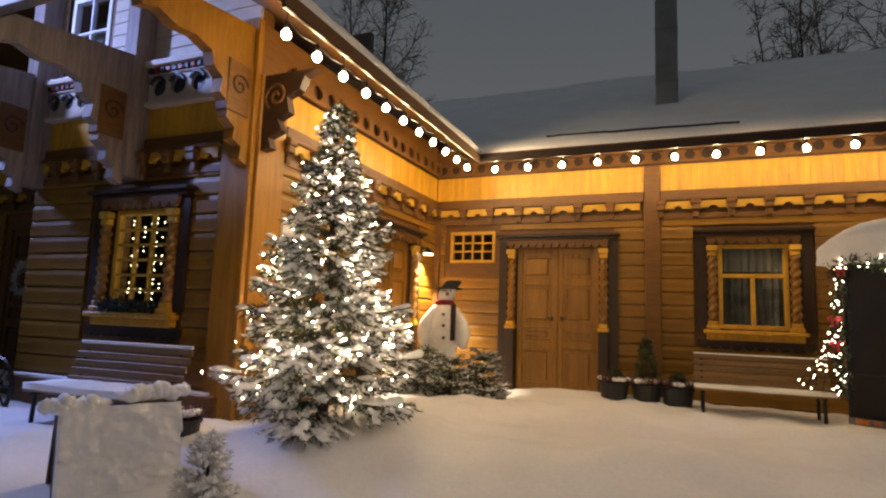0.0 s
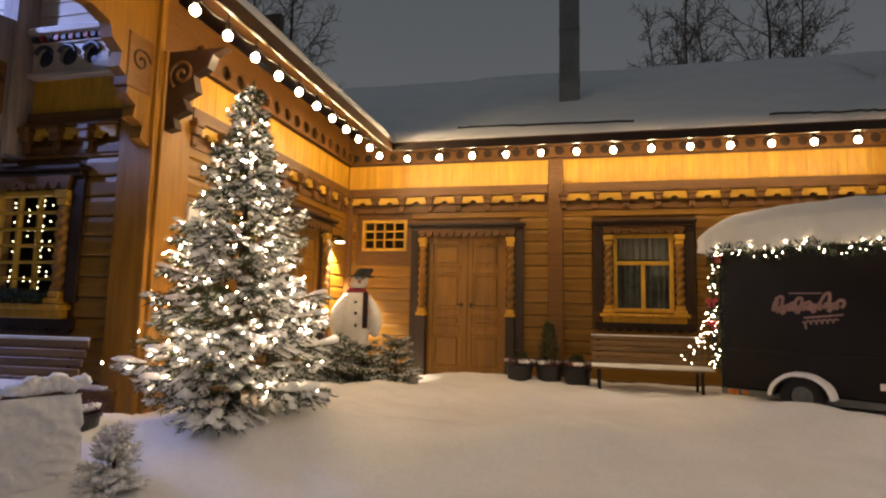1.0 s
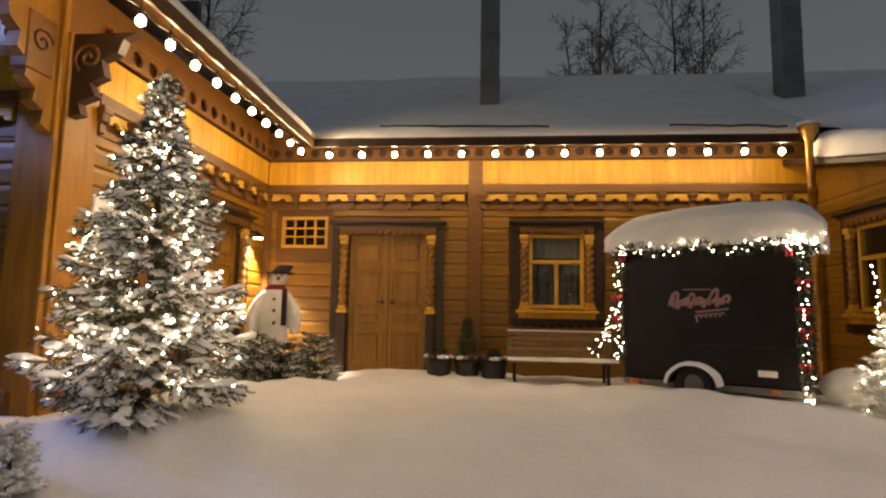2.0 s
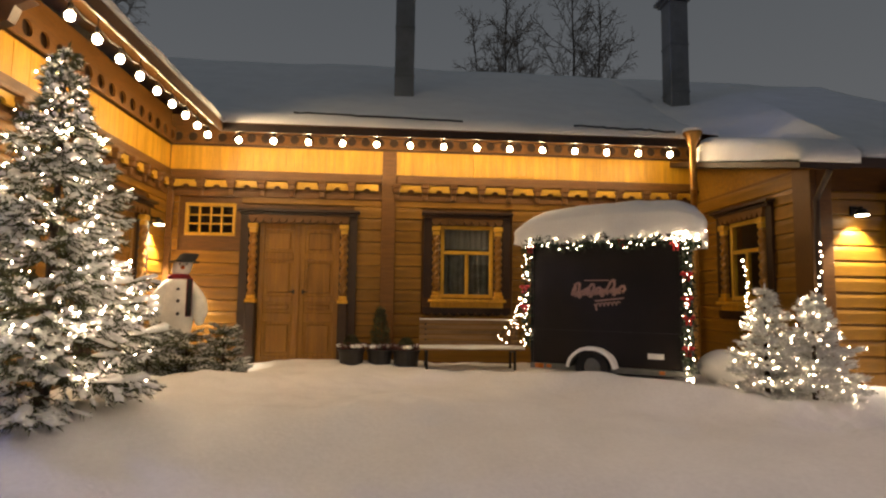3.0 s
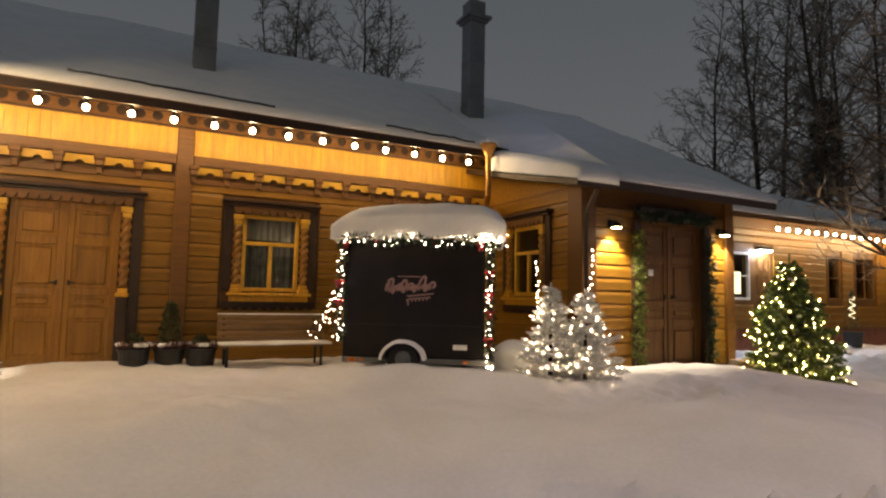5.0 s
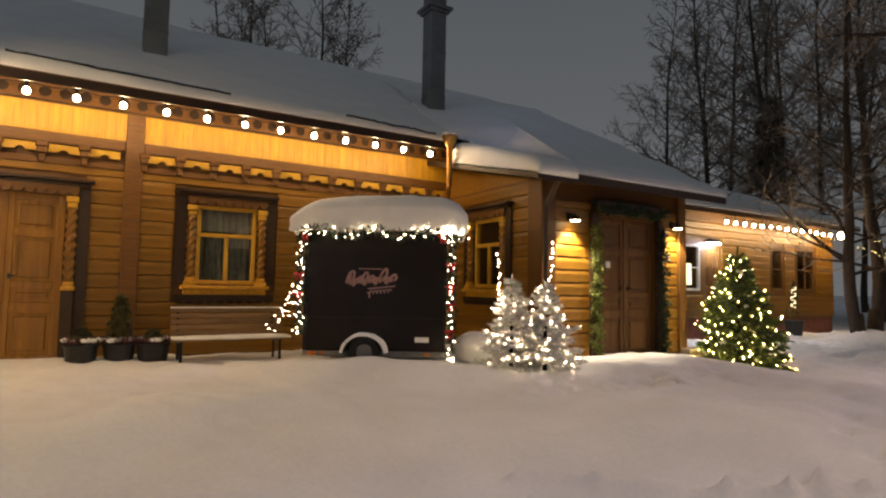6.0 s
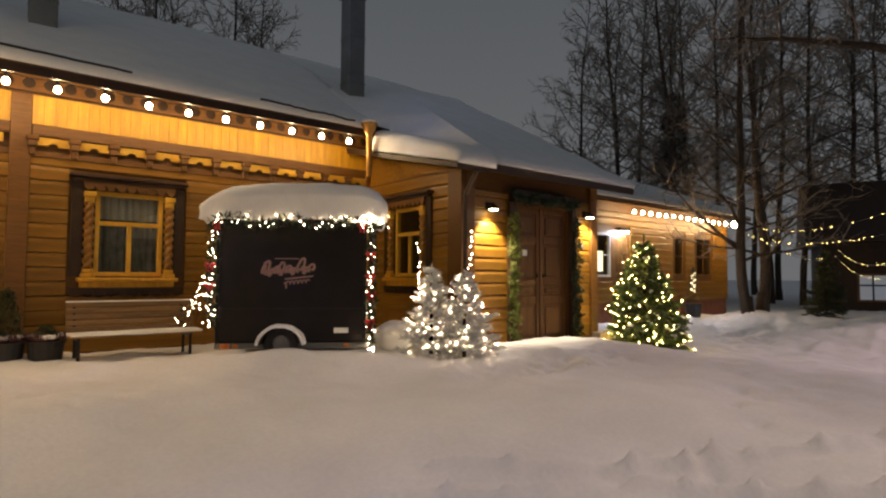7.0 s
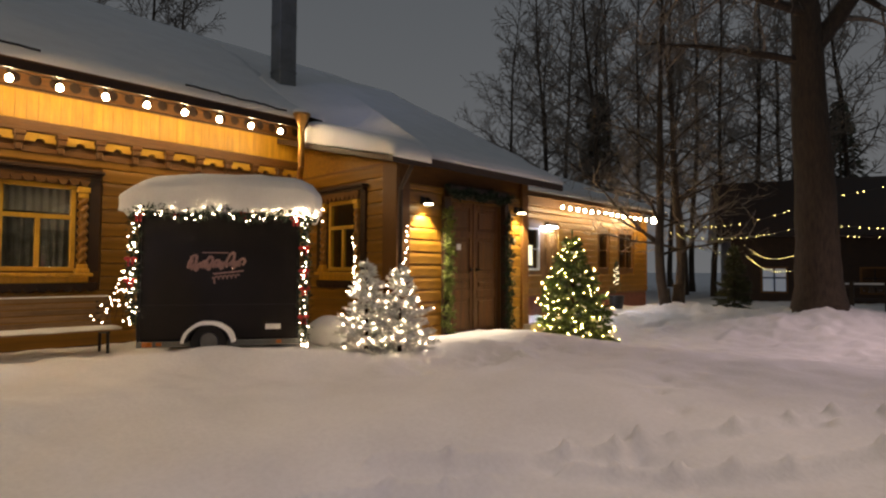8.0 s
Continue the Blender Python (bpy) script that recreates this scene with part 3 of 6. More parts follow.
# ---------------------------------------------------------------- friezes
def frieze(name, m, x0, x1, z, label, y=0.0, step=0.452):
    """Ledge, scalloped yellow boards and brown corbel blocks along a wall, in the wall's own frame."""
    th = empty(name, m, label, "frieze")
    part("ledge", boxes((x0, x1, y - 0.10, y, z + 0.17, z + 0.21), bevel=0.006), BROWN, th)
    part("upper_board", boxes((x0, x1, y - 0.06, y, z + 0.212, z + 0.33), bevel=0.006), BROWN, th)
    part("lower_moulding", boxes((x0, x1, y - 0.05, y, z - 0.10, z - 0.02), bevel=0.006), BROWN, th)
    n = max(1, int((x1 - x0) / step))
    w = (x1 - x0) / n
    for i in range(n):
        a = x0 + i * w
        bm = bmesh.new()
        pts = [(a + w - 0.055, z + 0.165), (a + 0.055, z + 0.165), (a + 0.055, z + 0.05)]
        mid = a + w / 2
        pts += [(mid - 0.055, z + 0.05), (mid - 0.05, z + 0.075), (mid - 0.02, z + 0.095), (mid + 0.02, z + 0.095), (mid + 0.05, z + 0.075), (mid + 0.055, z + 0.05), (a + w - 0.055, z + 0.05)]
        extrude_xz(bm, pts, y - 0.07, y - 0.03)
        part("scalloped_board", bm, YELLOW, th)
        bm = boxes((a - 0.055, a + 0.055, y - 0.14, y, z + 0.02, z + 0.165), (a - 0.07, a + 0.07, y - 0.16, y, z + 0.10, z + 0.165), (a - 0.04, a + 0.04, y - 0.10, y, z - 0.09, z + 0.02), bevel=0.012)
        part("corbel", bm, BROWN, th)
    return th


frieze("frieze", MAIN, 0.06, 3.45, 3.29, "yellow scalloped frieze with brown corbels on the main wall")
frieze("frieze", MAIN, 3.70, 8.9, 3.29, "yellow scalloped frieze with brown corbels on the main wall")
frieze("frieze", LSIDE, 0.42, 4.58, 3.29, "yellow scalloped frieze with brown corbels on the wing")
frieze("frieze", LFRONT, 0.06, 2.95, 3.13, "dim yellow scalloped frieze under the gable", step=0.36)
frieze("frieze", pose(-12.0, 5.5, 0), 0.06, 4.6, 3.13, "dim yellow scalloped frieze over the recess", step=0.42)


def band(name, m, x0, x1, z0, z1, material, label, y=0.0, w=0.13):
    """A band of narrow upright boards."""
    th = empty(name, m, label, "wall band")
    n = max(1, round((x1 - x0) / w))
    d = (x1 - x0) / n
    for i in range(n):
        part("board", boxes((x0 + i * d + 0.0015, x0 + (i + 1) * d - 0.0015, y - 0.022 - 0.002 * (i % 2), y, z0, z1)), material, th)
    return th


band("board_band", MAIN, 0.03, 3.46, 3.63, 4.02, OCHRE, "ochre upright boards below the main eave")
band("board_band", MAIN, 3.69, 8.88, 3.63, 4.02, OCHRE, "ochre upright boards below the main eave")
band("board_band", LSIDE, 0.42, 4.6, 3.63, 4.02, OCHRE, "ochre upright boards below the wing's eave")
band("board_band", LFRONT, 0.03, 2.95, 3.46, 3.81, OCHRE, "pale ochre upright boards below the gable balcony")
band("board_band", pose(-12.0, 5.5, 0), 0.03, 4.6, 3.46, 3.81, OCHRE, "dim ochre upright boards over the recess")


def hole_frieze(m, x0, x1, z, r, y):
    """A board pierced by round holes with a dark board behind."""
    th = empty("pierced_frieze", m, "brown board pierced by a row of round holes", "frieze")
    d = 3.1 * r
    n = int((x1 - x0) / d)
    d = (x1 - x0) / n
    for i in range(n):
        c = x0 + (i + 0.5) * d
        outer, inner = [], []
        for k in range(16):
            a = 2 * math.pi * k / 16
            ux, uz = math.cos(a), math.sin(a)
            s = 1 / max(abs(ux), abs(uz))
            outer.append((c + ux * s * d / 2, z + uz * s * r * 1.5))
            inner.append((c + ux * r, z + uz * r))
        bm = bmesh.new()
        ring_wall(bm, outer, inner, y - 0.03, y)
        part("pierced_panel", bm, BROWN, th)
    part("backing", boxes((x0, x1, y + 0.03, y + 0.04, z - r * 1.5, z + r * 1.5)), UMBER, th)


hole_frieze(LSIDE, 0.45, 4.6, 4.16, 0.085, -0.07)
hole_frieze(MAIN, 0.03, 8.88, 4.16, 0.075, -0.05)


# ---------------------------------------------------------------- casings, doors and windows
def column(bm, x, y, z0, z1, r, turns):
    nz, nt = 40, 12
    rings = []
    for j in range(nz + 1):
        z = z0 + (z1 - z0) * j / nz
        ring = []
        for k in range(nt):
            a = 2 * math.pi * k / nt
            q = r * (1 + 0.28 * math.cos(2 * a - 2 * math.pi * turns * j / nz * 2))
            ring.append(bm.verts.new((x + q * math.cos(a), y + q * math.sin(a), z)))
        rings.append(ring)
    for j in range(nz):
        for k in range(nt):
            bm.faces.new((rings[j][k], rings[j][(k + 1) % nt], rings[j + 1][(k + 1) % nt], rings[j + 1][k]))
    bm.faces.new(rings[0]), bm.faces.new(rings[-1])
    return bm


def casing(m, x0, x1, z0, z1, header, sill, label, foot=0.0):
    """Carved surround of an opening: dark outer boards, twisted columns, toothed header, and a sill or feet."""
    th = empty("carved_casing", m, label, "casing")
    o = 0.15
    part("outer_board", boxes((x0 - 0.28, x0 - o, -0.07, -0.001, z0 - foot, z1 + 0.19)), UMBER, th)
    part("outer_board", boxes((x1 + o, x1 + 0.28, -0.07, -0.001, z0 - foot, z1 + 0.19)), UMBER, th)
    part("backing_board", boxes((x0 - o, x0, -0.04, -0.001, z0 - foot, z1)), UMBER, th)
    part("backing_board", boxes((x1, x1 + o, -0.04, -0.001, z0 - foot, z1)), UMBER, th)
    part("cornice", boxes((x0 - 0.32, x1 + 0.32, -0.17, -0.001, z1 + 0.17, z1 + 0.215), (x0 - 0.28, x1 + 0.28, -0.12, -0.001, z1 + 0.12, z1 + 0.168), bevel=0.008), UMBER, th)
    bm = bmesh.new()
    scallops(bm, x0 - 0.15, x1 + 0.15, z1 + 0.12, 0.13, max(6, int((x1 - x0 + 0.3) / 0.12)), -0.11, -0.07)
    part("toothed_header", bm, header, th)
    for x in (x0 - 0.075, x1 + 0.075):
        part("capital", boxes((x - 0.075, x + 0.075, -0.13, -0.002, z1 - 0.10, z1 - 0.02), (x - 0.06, x + 0.06, -0.11, -0.002, z1 - 0.17, z1 - 0.10), bevel=0.01), YELLOW, th)
        bm = bmesh.new()
        column(bm, x, -0.060, z0 + 0.10, z1 - 0.17, 0.058, 4)
        part("twisted_column", bm, DOOR, th, smooth=True)
        part("base_block", boxes((x - 0.085, x + 0.085, -0.14, -0.002, z0 - 0.02, z0 + 0.04), (x - 0.065, x + 0.065, -0.12, -0.002, z0 + 0.04, z0 + 0.10), bevel=0.01), OCHRE, th)
        if foot:
            part("pedestal", boxes((x - 0.075, x + 0.075, -0.12, -0.002, z0 - foot, z0 - 0.02), bevel=0.01), UMBER, th)
    if sill:
        part("sill", boxes((x0 - 0.20, x1 + 0.20, -0.17, -0.001, z0 - 0.075, z0 - 0.022), (x0 - 0.16, x1 + 0.16, -0.10, -0.001, z0 - 0.16, z0 - 0.075), bevel=0.01), OCHRE, th)
        bm = bmesh.new()
        scallops(bm, x0 - 0.28, x1 + 0.28, z0 - 0.16, 0.13, 10, -0.07, -0.03, 0.4)
        part("apron", bm, UMBER, th)
    return th


def window(name, m, x0, x1, z0, z1, cols, rows, label, material=YELLOW, cross=None, frame_w=0.06):
    """A glazed window set in its opening. cross: height of a heavier bar, with one mullion below it."""
    th = empty(name, m, label, "window")
    tagged(th, kind="structure")
    part("window_frame", boxes((x0, x1, -0.02, 0.06, z1 - frame_w, z1), (x0, x1, -0.02, 0.06, z0, z0 + frame_w), (x0, x0 + frame_w, -0.02, 0.06, z0 + frame_w, z1 - frame_w), (x1 - frame_w, x1, -0.02, 0.06, z0 + frame_w, z1 - frame_w), bevel=0.006), material, th)
    xi0, xi1, zi0, zi1 = x0 + frame_w, x1 - frame_w, z0 + frame_w, z1 - frame_w
    if cross:
        part("crossbar", boxes((xi0, xi1, -0.015, 0.05, cross - 0.03, cross + 0.03), bevel=0.006), material, th)
        mid = (xi0 + xi1) / 2
        part("mullion", boxes((mid - 0.03, mid + 0.03, -0.012, 0.05, zi0, cross - 0.03), bevel=0.006), material, th)
        cells = [(xi0, xi1, cross + 0.03, zi1), (xi0, mid - 0.03, zi0, cross - 0.03), (mid + 0.03, xi1, zi0, cross - 0.03)]
    else:
        dx, dz, t = (xi1 - xi0) / cols, (zi1 - zi0) / rows, 0.013
        for i in range(1, cols):
            part("glazing_bar", boxes((xi0 + i * dx - t, xi0 + i * dx + t, -0.012, 0.04, zi0, zi1)), material, th)
        for j in range(1, rows):
            part("glazing_bar", boxes((xi0, xi1, -0.009, 0.037, zi0 + j * dz - t, zi0 + j * dz + t)), material, th)
        cells = [(xi0 + i * dx + t, xi0 + (i + 1) * dx - t, zi0 + j * dz + t, zi0 + (j + 1) * dz - t) for i in range(cols) for j in range(rows)]
    for a, b, c, d in cells:
        p = part("pane", boxes((a, b, 0.018, 0.022, c, d)), GLASS, th)
        p.visible_shadow = False
    return th


def panel_leaf(x0, x1, z0, z1, panels, material, parent):
    """A panelled door leaf: stiles and rails round sunk panels with raised fields."""
    leaf = part("leaf", boxes((x0 + 0.002, x1 - 0.002, 0.05, 0.08, z0, z1)), material, parent)
    s = 0.095
    rows = [(x0 + 0.003, x0 + s, 0.025, 0.05, z0, z1), (x1 - s, x1 - 0.003, 0.025, 0.05, z0, z1)]
    zs = [z0] + [p for q in panels for p in q] + [z1]
    for a, b in zip(zs[::2], zs[1::2]):
        rows.append((x0 + s, x1 - s, 0.025, 0.05, a, b))
    part("stiles_and_rails", boxes(*rows, bevel=0.006), material, leaf)
    for a, b in panels:
        part("panel", boxes((x0 + s + 0.05, x1 - s - 0.05, 0.030, 0.05, a + 0.05, b - 0.05), bevel=0.014), material, leaf)
    return leaf


def double_door(name, m, x0, x1, z0, z1, material, label, handles=True):
    th = empty(name, m, label, "door")
    tagged(th, kind="structure")
    mid, h = (x0 + x1) / 2, z1 - z0
    panels = [(z0 + 0.13, z0 + 0.30 * h), (z0 + 0.36 * h, z0 + 0.44 * h), (z0 + 0.48 * h, z0 + 0.74 * h), (z0 + 0.79 * h, z1 - 0.10)]
    for a, b in ((x0, mid), (mid, x1)):
        panel_leaf(a, b, z0, z1, panels, material, th)
    part("cover_strip", boxes((mid - 0.025, mid + 0.025, 0.005, 0.025, z0, z1), bevel=0.005), material, th)
    if handles:
        for s in (-1, 1):
            bm = bmesh.new()
            box(bm, mid + s * 0.075 - 0.016, mid + s * 0.075 + 0.016, 0.012, 0.026, z0 + 0.495 * h, z0 + 0.525 * h)
            tube(bm, (mid + s * 0.075, 0.02, z0 + 0.51 * h), (mid + s * 0.075, -0.045, z0 + 0.51 * h), 0.010, 0.010)
            tube(bm, (mid + s * 0.075, -0.045, z0 + 0.51 * h), (mid + s * 0.15, -0.045, z0 + 0.51 * h), 0.011, 0.009)
            part("door_handle", bm, DARKMETAL, th, "dark lever handle")
    return th


double_door("door_1", MAIN, 1.48, 2.79, 0.50, 2.78, DOOR, "closed ochre panelled double door in the main wall")
casing(MAIN, 1.48, 2.79, 1.50, 2.78, BROWN, False, "carved brown door surround with twisted columns", foot=1.0)
window("window_1", MAIN, 0.30, 1.10, 2.55, 3.08, 4, 3, "small yellow lattice window beside the door", frame_w=0.05)
window("window_2", MAIN, 4.45, 5.33, 1.60, 2.80, 2, 2, "yellow framed window with dark panes above a bench", cross=2.35)
casing(MAIN, 4.45, 5.33, 1.60, 2.80, BROWN, True, "carved window surround with twisted columns and a sill")
double_door("door_2", LSIDE, 2.42, 3.62, 0.50, 2.75, DOOR, "closed ochre panelled double door of the left wing")
casing(LSIDE, 2.42, 3.62, 1.50, 2.75, BROWN, False, "carved brown door surround on the wing", foot=1.0)
window("window_3", LFRONT, 1.45, 2.30, 1.58, 2.68, 3, 6, "yellow lattice window with light curtains inside", frame_w=0.055)
casing(LFRONT, 1.45, 2.30, 1.58, 2.68, BROWN, True, "dim carved window surround with a garland on its sill")
window("window_4", PSIDE, 0.98, 1.78, 1.62, 2.80, 2, 2, "yellow framed window in the porch's side", cross=2.35)
casing(PSIDE, 0.98, 1.78, 1.62, 2.80, BROWN, True, "carved window surround on the porch's side")
double_door("door_3", PFRONT, 1.10, 2.50, 0.45, 2.80, DOOR_OLD, "dark worn panelled double door of the porch")
window("window_5", FAR, 3.82, 4.50, 1.65, 2.85, 1, 2, "white framed window beside the far entrance", WHITEPAINT)
window("window_6", FAR, 7.84, 8.47, 1.7, 2.95, 1, 2, "brown framed window of the far wing", BROWN)
window("window_7", FAR, 9.2, 10.25, 1.7, 2.98, 2, 2, "brown framed window of the far wing", BROWN)
double_door("door_4", FAR, 4.70, 5.35, 0.75, 2.85, BROWN, "brown panelled entrance door of the far wing", False)
double_door("door_5", pose(-12.0, 5.5, 0), 2.25, 3.25, 0.6, 2.75, DOOR_OLD, "dark panelled door in the recess with a wreath", False)
window("window_8", LFRONT, 0.3, 1.0, 4.45, 5.4, 2, 2, "white framed attic window in the gable", WHITEPAINT)


# ---------------------------------------------------------------- posts and corner boards
def post(name, rows, material, label, category="corner board", bevel=0.008):
    return tagged(mesh_ob(name, boxes(*rows, bevel=bevel), material), label, category)


post("pilaster", [(-0.59, -0.36, 8.93, 8.998, 0.5, 4.0)], BROWN, "brown pilaster board on the main wall")
post("corner_post", [(-4.40, -4.02, 4.27, 4.348, 0.4, 4.6), (-4.048, -3.98, 4.33, 4.75, 0.4, 4.02)], DOOR, "stout ochre corner boards of the timber wing")
post("corner_board", [(4.78, 4.858, 6.17, 6.50, 0.4, 3.4), (4.862, 5.06, 6.17, 6.248, 0.4, 3.3)], BROWN, "brown corner boards of the porch")
post("corner_board", [(7.96, 8.16, 6.17, 6.248, 0.4, 3.3)], BROWN, "brown corner board of the porch")
post("corner_board", [(-4.04, -3.93, 8.90, 8.995, 0.5, 3.25)], BROWN, "brown corner board where two walls meet")
post("base_ledge", [(-7.3, -4.2, 4.20, 4.348, 0.72, 0.80), (-7.3, -4.2, 4.24, 4.348, 0.3, 0.72)], BROWN, "snow-dusted brown base ledge", "ledge")
tagged(mesh_ob("ledge_snow", lumpy(boxes((-7.2, -4.3, 4.21, 4.32, 0.801, 0.83), bevel=0.01), 0.006, 5), SNOW), "thin snow on the base ledge", "snow")
post("window_valance", [(5.9, 7.45, 6.12, 6.248, 2.84, 3.06), (5.80, 5.95, 6.14, 6.248, 0.5, 2.84), (7.38, 7.50, 6.14, 6.248, 0.5, 2.84)], UMBER, "dark carved surround of the porch door", "casing")

th = empty("net_curtain", pose(0.84, 9.16, 1.62), "grey lace valance hanging behind the main window", "curtain")
verts, faces = [], []
for i in range(61):
    x = -0.42 + 0.84 * i / 60
    for z in (0.80, 1.14):
        verts.append((x, 0.025 * math.sin(i * 0.9) + 0.012 * math.sin(i * 2.3), z))
for i in range(60):
    faces.append((2 * i, 2 * i + 2, 2 * i + 3, 2 * i + 1))
raw("cloth", verts, faces, CURTAIN, th, True)
# added sheet whose grey stands in for reflections in the lower panes
raw("lower_cloth", [(x, y + 0.03, (z - 0.80) * 2.15) for x, y, z in verts], faces, PANE_REFLECTION, th, True)
part("rod", tube(bmesh.new(), (-0.44, 0, 1.15), (0.44, 0, 1.15), 0.008, 0.008, 6), BRASS, th)


# ---------------------------------------------------------------- conifers
def ico(sub):
    bm = bmesh.new()
    bmesh.ops.create_icosphere(bm, subdivisions=sub, radius=1.0)
    v = np.array([p.co[:] for p in bm.verts])
    f = [[q.index for q in p.verts] for p in bm.faces]
    bm.free()
    return v, f


ICO1, ICO2 = ico(1), ico(2)


class Soup:
    """Collects many small shapes for one mesh."""

    def __init__(self):
        self.v, self.f, self.n = [], [], 0

    def add(self, verts, faces):
        self.v.append(np.asarray(verts, float))
        self.f += [[i + self.n for i in q] for q in faces]
        self.n += len(verts)

    def blob(self, c, axes, rng, shape=ICO1, rough=0.18):
        v = shape[0] * (1 + rough * (rng.random((len(shape[0]), 1)) - 0.5) * 2)
        self.add(v @ np.array(axes) + np.array(c), shape[1])

    def make(self, name, material, parent=None, smooth=False, kind=""):
        ob = raw(name, np.concatenate(self.v) if self.v else [], self.f, material, parent, smooth)
        if kind:
            ob["kind"] = kind
        return ob


def unit(v):
    v = np.asarray(v, float)
    return v / (np.linalg.norm(v) + 1e-9)


def needles_on(soup, p, q, count, length, rng, width=0.009):
    d = unit(q - p)
    side = unit(np.cross(d, (0.13, 0.2, 1.0)))
    up = np.cross(side, d)
    t = (np.arange(count) + rng.random(count)) / count
    a = rng.random(count) * 2 * math.pi
    o = np.outer(np.cos(a), side) + np.outer(np.sin(a), up)
    b = p + np.outer(t, q - p)
    tip = b + (d * 0.75 + o * 0.75) * (length * (0.7 + 0.5 * rng.random(count)))[:, None]
    w = np.cross(o, d) * width
    v = np.stack([b - w, b + w, tip], 1).reshape(-1, 3)
    soup.add(v, [[3 * k, 3 * k + 1, 3 * k + 2] for k in range(count)])


DIAMOND = (np.array([(1, 0, 0), (-1, 0, 0), (0, 1, 0), (0, -1, 0), (0, 0, 1), (0, 0, -1)], float),
           [[0, 2, 4], [2, 1, 4], [1, 3, 4], [3, 0, 4], [2, 0, 5], [1, 2, 5], [3, 1, 5], [0, 3, 5]])


def fir(name, m, height, radius, label, seed, whorls=18, per=9, snow=0.6, lights=150, led=LED, leaf=NEEDLE, needle=0.05, lump=1.0, droop=0.35, low=0.04, led_r=0.0075, power=0.9, density=14, wind=None, leader=0.10, curl=0.22):
    """A fir of drooping fishbone sprays. Snow lies in fingers along the twigs; wind: the side that took most of it."""
    rng = np.random.default_rng(seed)
    th = empty(name, m, label, "fir tree")
    bm = bmesh.new()
    tube(bm, (0, 0, -0.15), (0, 0, height * 0.99), radius * 0.05 + 0.01, 0.005, 8)
    part("trunk", bm, BARK, th)
    green, white, stems, dots, rime = Soup(), Soup(), Soup(), Soup(), Soup()
    tips = []
    up = np.array((0, 0, 1.0))

    def finger(a, b, r, shape=ICO1):
        d = unit(b - a)
        sd = unit(np.cross(d, (0.02, 0.03, 1)))
        tall = 0.75 + 0.4 * rng.random()
        v = shape[0] * (1 + 0.34 * (rng.random((len(shape[0]), 1)) - 0.5))
        # thicker towards the outer end, flat below
        w = (0.75 + 0.35 * v[:, :1])
        v = np.concatenate([v[:, :1], v[:, 1:2] * w, np.where(v[:, 2:] < 0, v[:, 2:] * 0.45, v[:, 2:]) * w], 1)
        white.add(v @ np.array([d * np.linalg.norm(b - a) * 0.56, sd * r, np.cross(sd, d) * r * tall]) + (a + b) / 2 + up * r * 0.35, shape[1])

    for wi in range(whorls):
        f = low + (1 - leader - low) * (wi / max(1, whorls - 1)) ** 0.92
        z0 = f * height
        L = radius * (1 - f) ** power + 0.02
        thick = lump * (0.55 + 0.45 * (1 - f))
        n = max(4, int(per * (0.6 + 0.4 * (1 - f)) + 0.5))
        for bi in range(n):
            az = 2 * math.pi * (bi + rng.random() * 0.7) / n + wi * 1.9
            l = L * (0.70 + 0.48 * rng.random())
            zj = z0 + (rng.random() - 0.5) * 1.0 * height / whorls
            out = np.array((math.cos(az), math.sin(az), 0))
            side = np.array((-out[1], out[0], 0))
            rise = 0.25 * f + 0.9 * max(0.0, f - 0.8) - droop * (1 - f * 0.8) + 0.20 * (rng.random() - 0.5)
            load = snow * (1.0 if wind is None else max(0.0, min(1.0, 0.58 + 0.55 * float(out[:2] @ np.array(wind))))) * (0.65 + 0.6 * rng.random())

            def at(t):
                return np.array((0, 0, zj)) + out * l * t + up * l * (rise * t + curl * t * t)
            ax0, ax1 = at(0.03), at(1.0)
            w = side * 0.006
            stems.add([ax0 - w, ax0 + w, ax1], [[0, 1, 2]])
            needles_on(green, at(0.25), at(1.0), int(density * 1.8), needle, rng)
            k = max(2, int(l / 0.070))
            for i in range(k):
                t = 0.20 + 0.76 * (i + 0.5 * rng.random()) / k
                for sgn in (-1, 1):
                    b = at(t)
                    tl = (l * 0.46 * (1.12 - t) + 0.045) * (0.75 + 0.5 * rng.random())
                    e = b + (out * (0.65 + 0.25 * rng.random()) + side * sgn * (0.45 + 0.4 * rng.random())) * tl - up * tl * (0.12 + 0.28 * rng.random()) * (1 if droop > 0 else -0.6)
                    needles_on(green, b, e, density, needle, rng)
                    tips.append(e)
                    if rng.random() < load:
                        needles_on(rime, b + (e - b) * 0.2, e + up * 0.014, int(density * 0.9), needle * 0.85, rng)
                    if rng.random() < load * 0.85:
                        g = 0.15 + 0.45 * rng.random()
                        finger(b + (e - b) * g, e + (e - b) * 0.06, 0.020 * thick * (0.6 + 0.75 * rng.random()))
            if rng.random() < load:
                for g in (0.32, 0.55, 0.78):
                    if rng.random() < 0.8:
                        h = g + 0.05 * rng.random()
                        finger(at(h), at(h + 0.24), 0.030 * thick * (0.6 + 0.7 * rng.random()), ICO2)
            tips.append(ax1)
    spire = np.array((0, 0, height * (1 - leader) - 0.05))
    needles_on(green, spire, np.array((0.004, 0, height)), density * 3, needle * 0.75, rng)
    if snow > 0.3:
        for k in range(4):
            a = spire + up * (height * leader) * k / 4
            finger(a, a + up * height * leader / 4 + np.array((0.012, -0.008, 0)), 0.011 * lump)
    stems.make("branches", BARK, th)
    green.make("needles", leaf, th, kind="stuff")
    if rime.n:
        rime.make("rimed_needles", FROST, th, kind="stuff")
